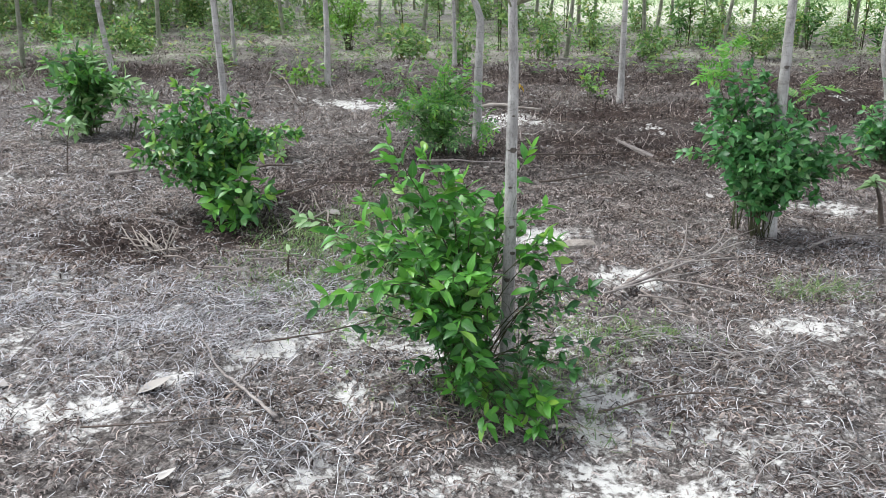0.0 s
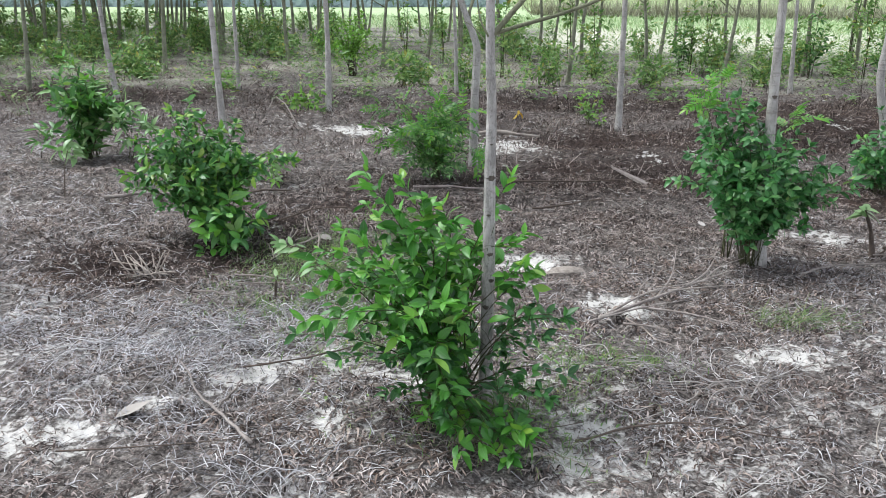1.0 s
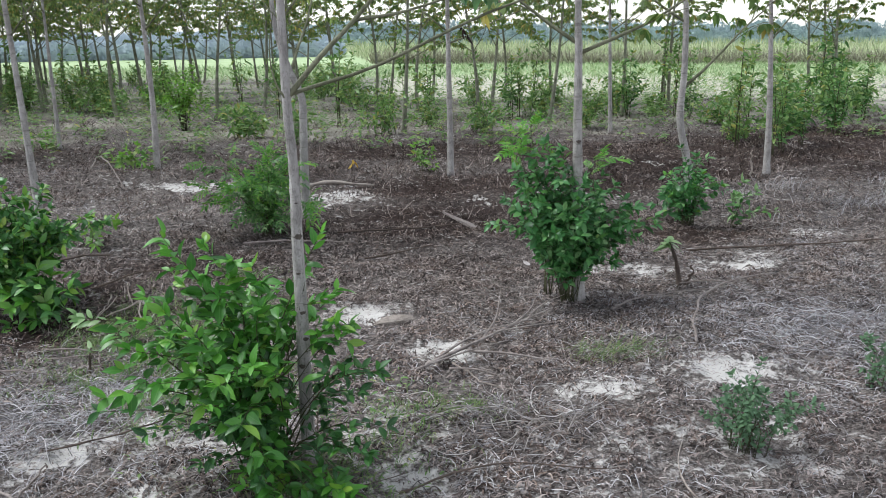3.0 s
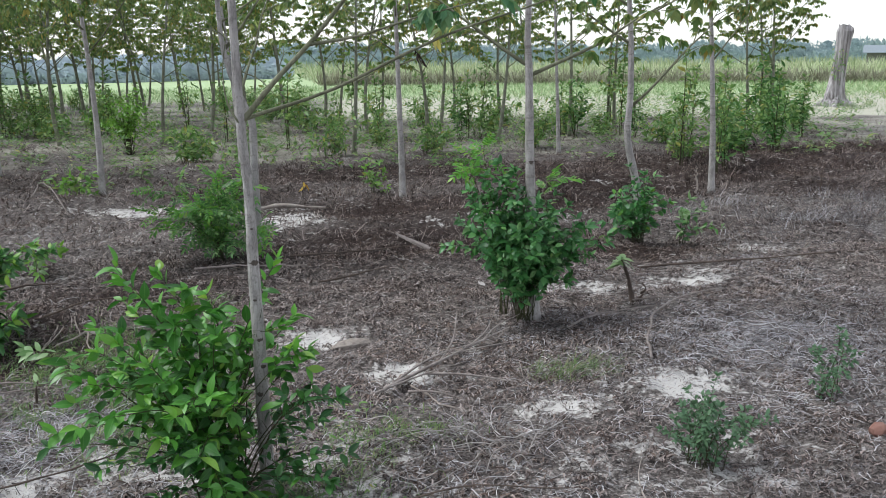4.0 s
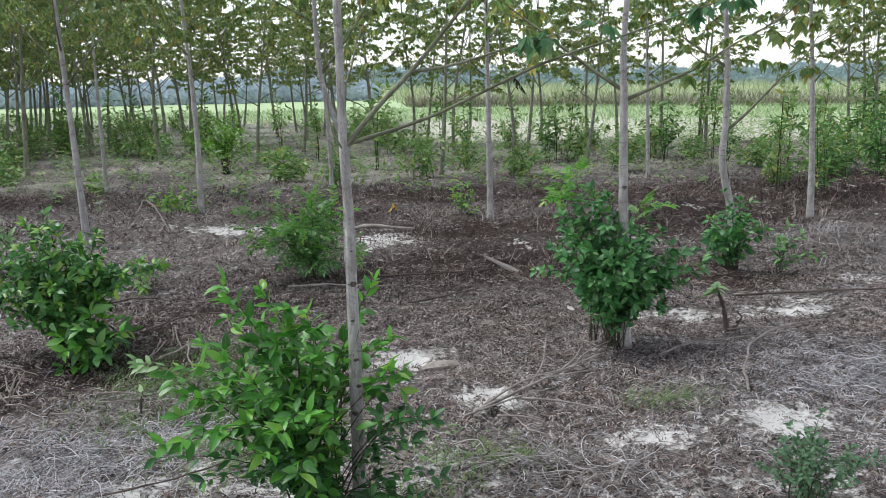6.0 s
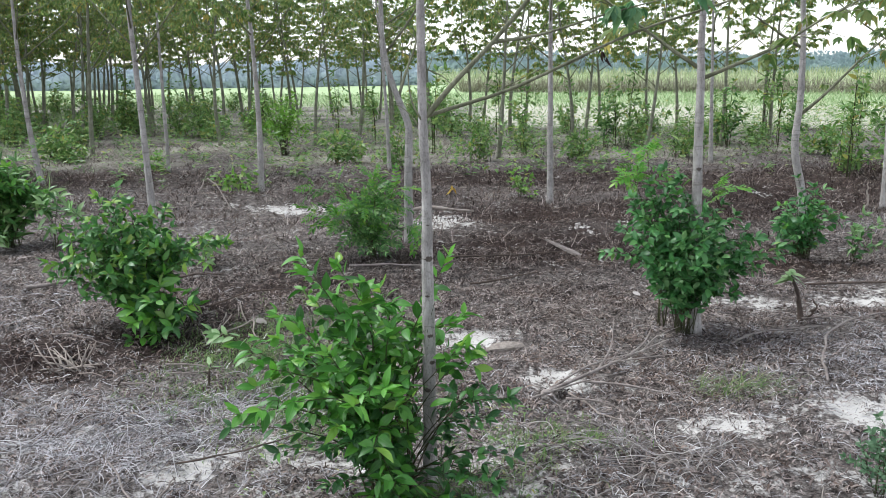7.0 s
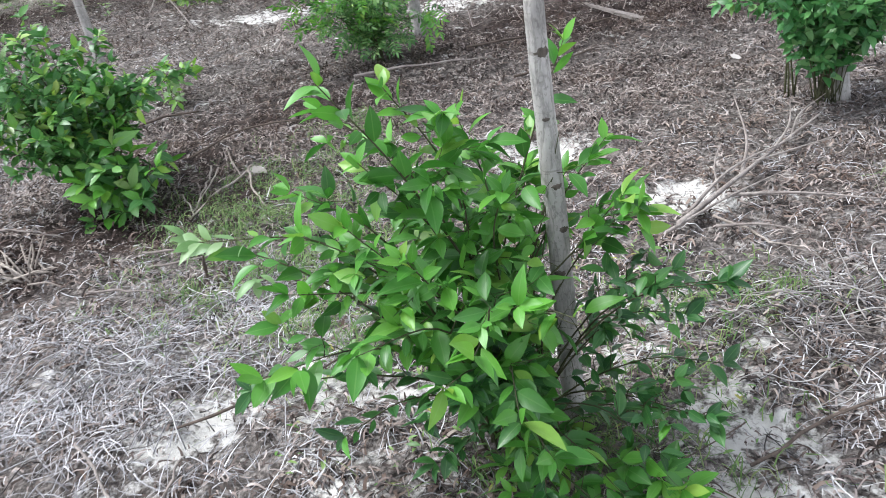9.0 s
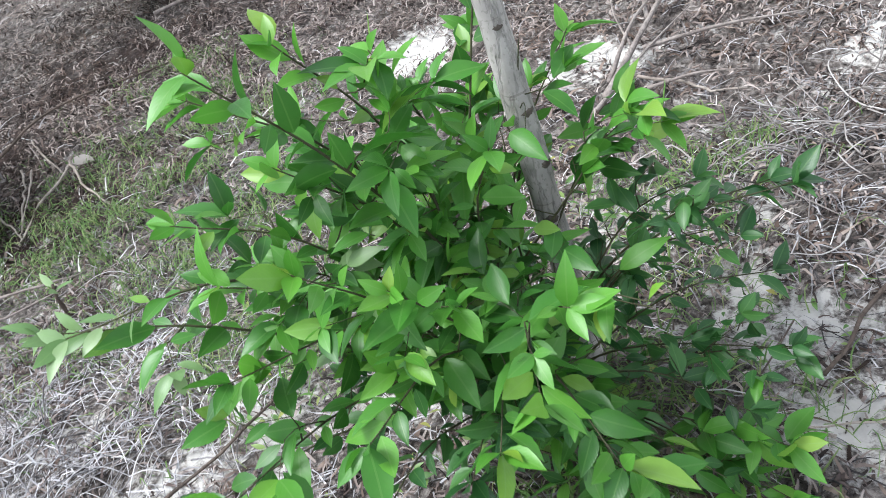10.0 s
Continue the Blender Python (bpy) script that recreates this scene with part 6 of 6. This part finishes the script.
for k in range(30):
    a, r = heap_rng.uniform(0, 6.28), heap_rng.uniform(0.0, 0.13)
    p = Vector((math.cos(a) * r, math.sin(a) * r * 0.7, heap_rng.uniform(0.0, 0.03)))
    if k < 16:
        d = Vector((heap_rng.gauss(-0.55, 0.35), heap_rng.gauss(0.5, 0.35), heap_rng.uniform(0.1, 0.7)))
    else:
        d = Vector((heap_rng.uniform(-1, 1), heap_rng.uniform(-0.8, 0.8), heap_rng.uniform(0.0, 0.2)))
    d = d.normalized() * heap_rng.uniform(0.12, 0.26)
    v, f = tube([p, p + d * 0.5 + Vector((heap_rng.uniform(-0.02, 0.02), 0, 0.01)), p + d], [0.0042, 0.0038, 0.002], 5, 0.2, heap_rng)
    child("twig", mesh_of("twig", v, f, DEAD), heap)
tangle("dry_straw", (2.9, 3.7), (0.7, 0.5), 130, (0.15, 0.34), 0.0018, 0.05, STRAW, "matted grey straw and stems", "straw", 6)
tangle("dry_straw", (-0.55, 3.6), (0.35, 0.3), 60, (0.15, 0.3), 0.0016, 0.05, STRAW, "matted pale grey straw", "straw", 7)
v, f = strands(16000, (3.8, 7.5, 5.4, 8.2), lr, (0.06, 0.20), (0.0018, 0.004), 0.06, lambda x, y: spots(x, y, [(5.6, 6.6, 0.8, 0.4, 1.0), (4.7, 7.3, 0.5, 0.3, 0.7), (6.4, 7.2, 0.6, 0.4, 0.8), (4.3, 5.9, 0.5, 0.3, 0.5)]) * clump(x * 0.7, y * 0.7), up=0.6, curl=0.7)
stuff("dry_weeds", v, f, STRAW, "grey-brown dead weeds in loose clumps", "dead weeds")
tagged(new("weeds", build_weeds(90, (-0.45, 0.9, 2.55, 3.5), 73, 0.2, 7, 0.28).mesh("weeds", LEAF_WEED)), "tiny green weeds about the shrub", "weeds", kind="stuff")


GREEN_SPOTS = [(-0.42, 3.95, 0.35, 0.4, 1.0), (-0.75, 3.75, 0.2, 0.25, 0.8), (-0.3, 3.3, 0.25, 0.2, 0.8), (-0.2, 4.6, 0.3, 0.3, 0.8), (-0.55, 4.25, 0.42, 0.5, 1.0), (-0.25, 3.85, 0.25, 0.3, 0.7), (-0.15, 5.1, 0.2, 0.25, 0.8), (0.86, 3.12, 0.16, 0.12, 1.0), (0.6, 3.0, 0.2, 0.2, 0.6), (0.35, 2.65, 0.25, 0.25, 0.6), (-0.3, 3.15, 0.2, 0.15, 0.5), (-0.05, 3.4, 0.3, 0.3, 0.5), (0.1, 2.5, 0.2, 0.12, 0.5)]
v, f = strands(75000, GREEN_AREA, lr, (0.02, 0.07), (0.0018, 0.0040), 0.035, lambda x, y: spots(x, y, GREEN_SPOTS) * (0.1 + 0.9 * clump(x * 1.3, y * 1.3)), up=0.35, curl=0.4)
stuff("short_grass", v, f, TUFT_GREEN, "sparse short green grass growing through litter", "grass")


def seedling(place, high, tilt, n, seed, label, size=1.0, thick=0.010, spread=0.03, rise=(0.0, 0.7), meshes=None):
    """A young plant: a dark stem, thicker at the foot, and a crown of leaves bending down."""
    rng = random.Random(seed)
    ob = thing("seedling", (*place, float(height(*place))), label, "seedling")
    line = smooth_line([(0, 0, -0.02), (tilt * 0.15, 0.01, high * 0.3), (tilt * 0.5, -0.01, high * 0.65), (tilt, 0, high)], 5)
    v, f = tube(line, [thick * (1.25 - 0.8 * (i / (len(line) - 1)) ** 0.7) * rng.uniform(0.85, 1.15) for i in range(len(line))], 7, 0.14, rng)
    child("stem", mesh_of("stem", v, f, DEAD_DARK), ob, "dark bare stem")
    pool = meshes or PALE_MESHES
    for k in range(n):
        a = k * 2.4
        m = facing(line[-1] + Vector((rng.uniform(-0.01, 0.01), rng.uniform(-0.01, 0.01), rng.uniform(-spread, 0.01))), (math.cos(a), math.sin(a), rng.uniform(*rise)), (rng.gauss(0, 0.3), rng.gauss(-0.2, 0.3), 1), rng.gauss(0, 0.4))
        child("leaf", pool[k % len(pool)], ob, m=m @ Matrix.Scale(size * rng.uniform(0.8, 1.3), 4))
    return ob


seedling((2.58, 4.66), 0.30, -0.10, 16, 1, "small seedling with crooked rotten brown stem and pale leaves", 1.15, 0.017, 0.05, (-0.4, 0.6))
stick("stick", [(2.60, 4.64, 0.0), (2.63, 4.62, 0.05), (2.62, 4.60, 0.13)], 0.012, DEAD_DARK, "broken dark stub beside a seedling", 54)
stick("stick", [(2.56, 4.62, 0.02), (2.72, 4.46, 0.05), (2.86, 4.36, 0.02)], 0.006, DEAD_MID, "thin dry twig fallen beside a seedling", 55)
seedling((-2.78, 5.9), 0.42, 0.10, 14, 3, "thin sprout with drooping pale leaves", 1.4, 0.005, 0.14, (-0.6, 0.3))
seedling((-0.78, 3.89), 0.13, 0.02, 3, 4, "short dark dead stem with a few pale leaves", 0.7, 0.008, 0.03, (0.1, 0.9))

seedling((0.79, 9.3), 0.17, 0.02, 3, 5, "thin weed with drooping yellow dead leaves", 1.0, 0.004, 0.05, (-1.6, -0.7), YELLOW_MESHES)
stick("stick", [(5.11, 8.32, 0.0), (5.12, 8.33, 0.14), (5.10, 8.32, 0.29)], 0.013, DEAD, "short pale dead stake standing beside a trunk", 51)
stick("stick", [(6.48, 8.01, 0.0), (6.47, 8.0, 0.12), (6.50, 8.02, 0.27)], 0.010, DEAD_DARK, "dark dead weed stalk standing in dry grass", 52)
stick("stick", [(6.6, 8.05, 0.0), (6.62, 8.06, 0.1), (6.66, 8.05, 0.2)], 0.008, DEAD_DARK, "dark dead weed stalk standing in dry grass", 53)

# grass tuft
v, f = strands(760, (-0.26, 0.26, -0.16, 0.16), lr, (0.05, 0.15), (0.002, 0.004), 0.01, lambda x, y: np.exp(-(x / 0.2) ** 2 - (y / 0.12) ** 2), up=0.6)
tuft = tagged(new("grass_tuft", quad_mesh("grass_tuft", v, f, TUFT)), "low tuft of green grass on dry litter", "grass", kind="stuff")
tuft.matrix_basis = Matrix.Translation((1.75, 3.58, float(height(1.75, 3.58)) - float(height(0, 0))))

# ---- far shed ----
shed = thing("shed", (67.5, 75.5, 0), "low far shed with pale grey sheet roof", "shed")
shed.rotation_euler.z = -0.7
shed.scale = (0.8, 0.8, 0.8)
bm = bmesh.new()
bmesh.ops.create_cube(bm, size=1, matrix=Matrix.Diagonal((9, 5, 1.9, 1)) @ Matrix.Translation((0, 0, 0.5)))
me = bpy.data.meshes.new("wall")
bm.to_mesh(me)
bm.free()
me.materials.append(SHED_WALL)
child("wall", me, shed)
roof_v = [(-5, -3.2, 1.75), (5, -3.2, 1.75), (5, 0, 2.7), (-5, 0, 2.7), (5, 3.2, 1.75), (-5, 3.2, 1.75)]
roof_v += [(x, y, z - 0.06) for x, y, z in roof_v]
child("roof", mesh_of("roof", roof_v, [(0, 1, 2, 3), (3, 2, 4, 5), (7, 6, 9, 8), (8, 9, 11, 10), (0, 6, 7, 1), (5, 4, 10, 11), (1, 7, 8, 2), (2, 8, 10, 4), (3, 9, 6, 0), (5, 11, 9, 3)], ROOF, smooth=False), shed, "pale grey metal roof")
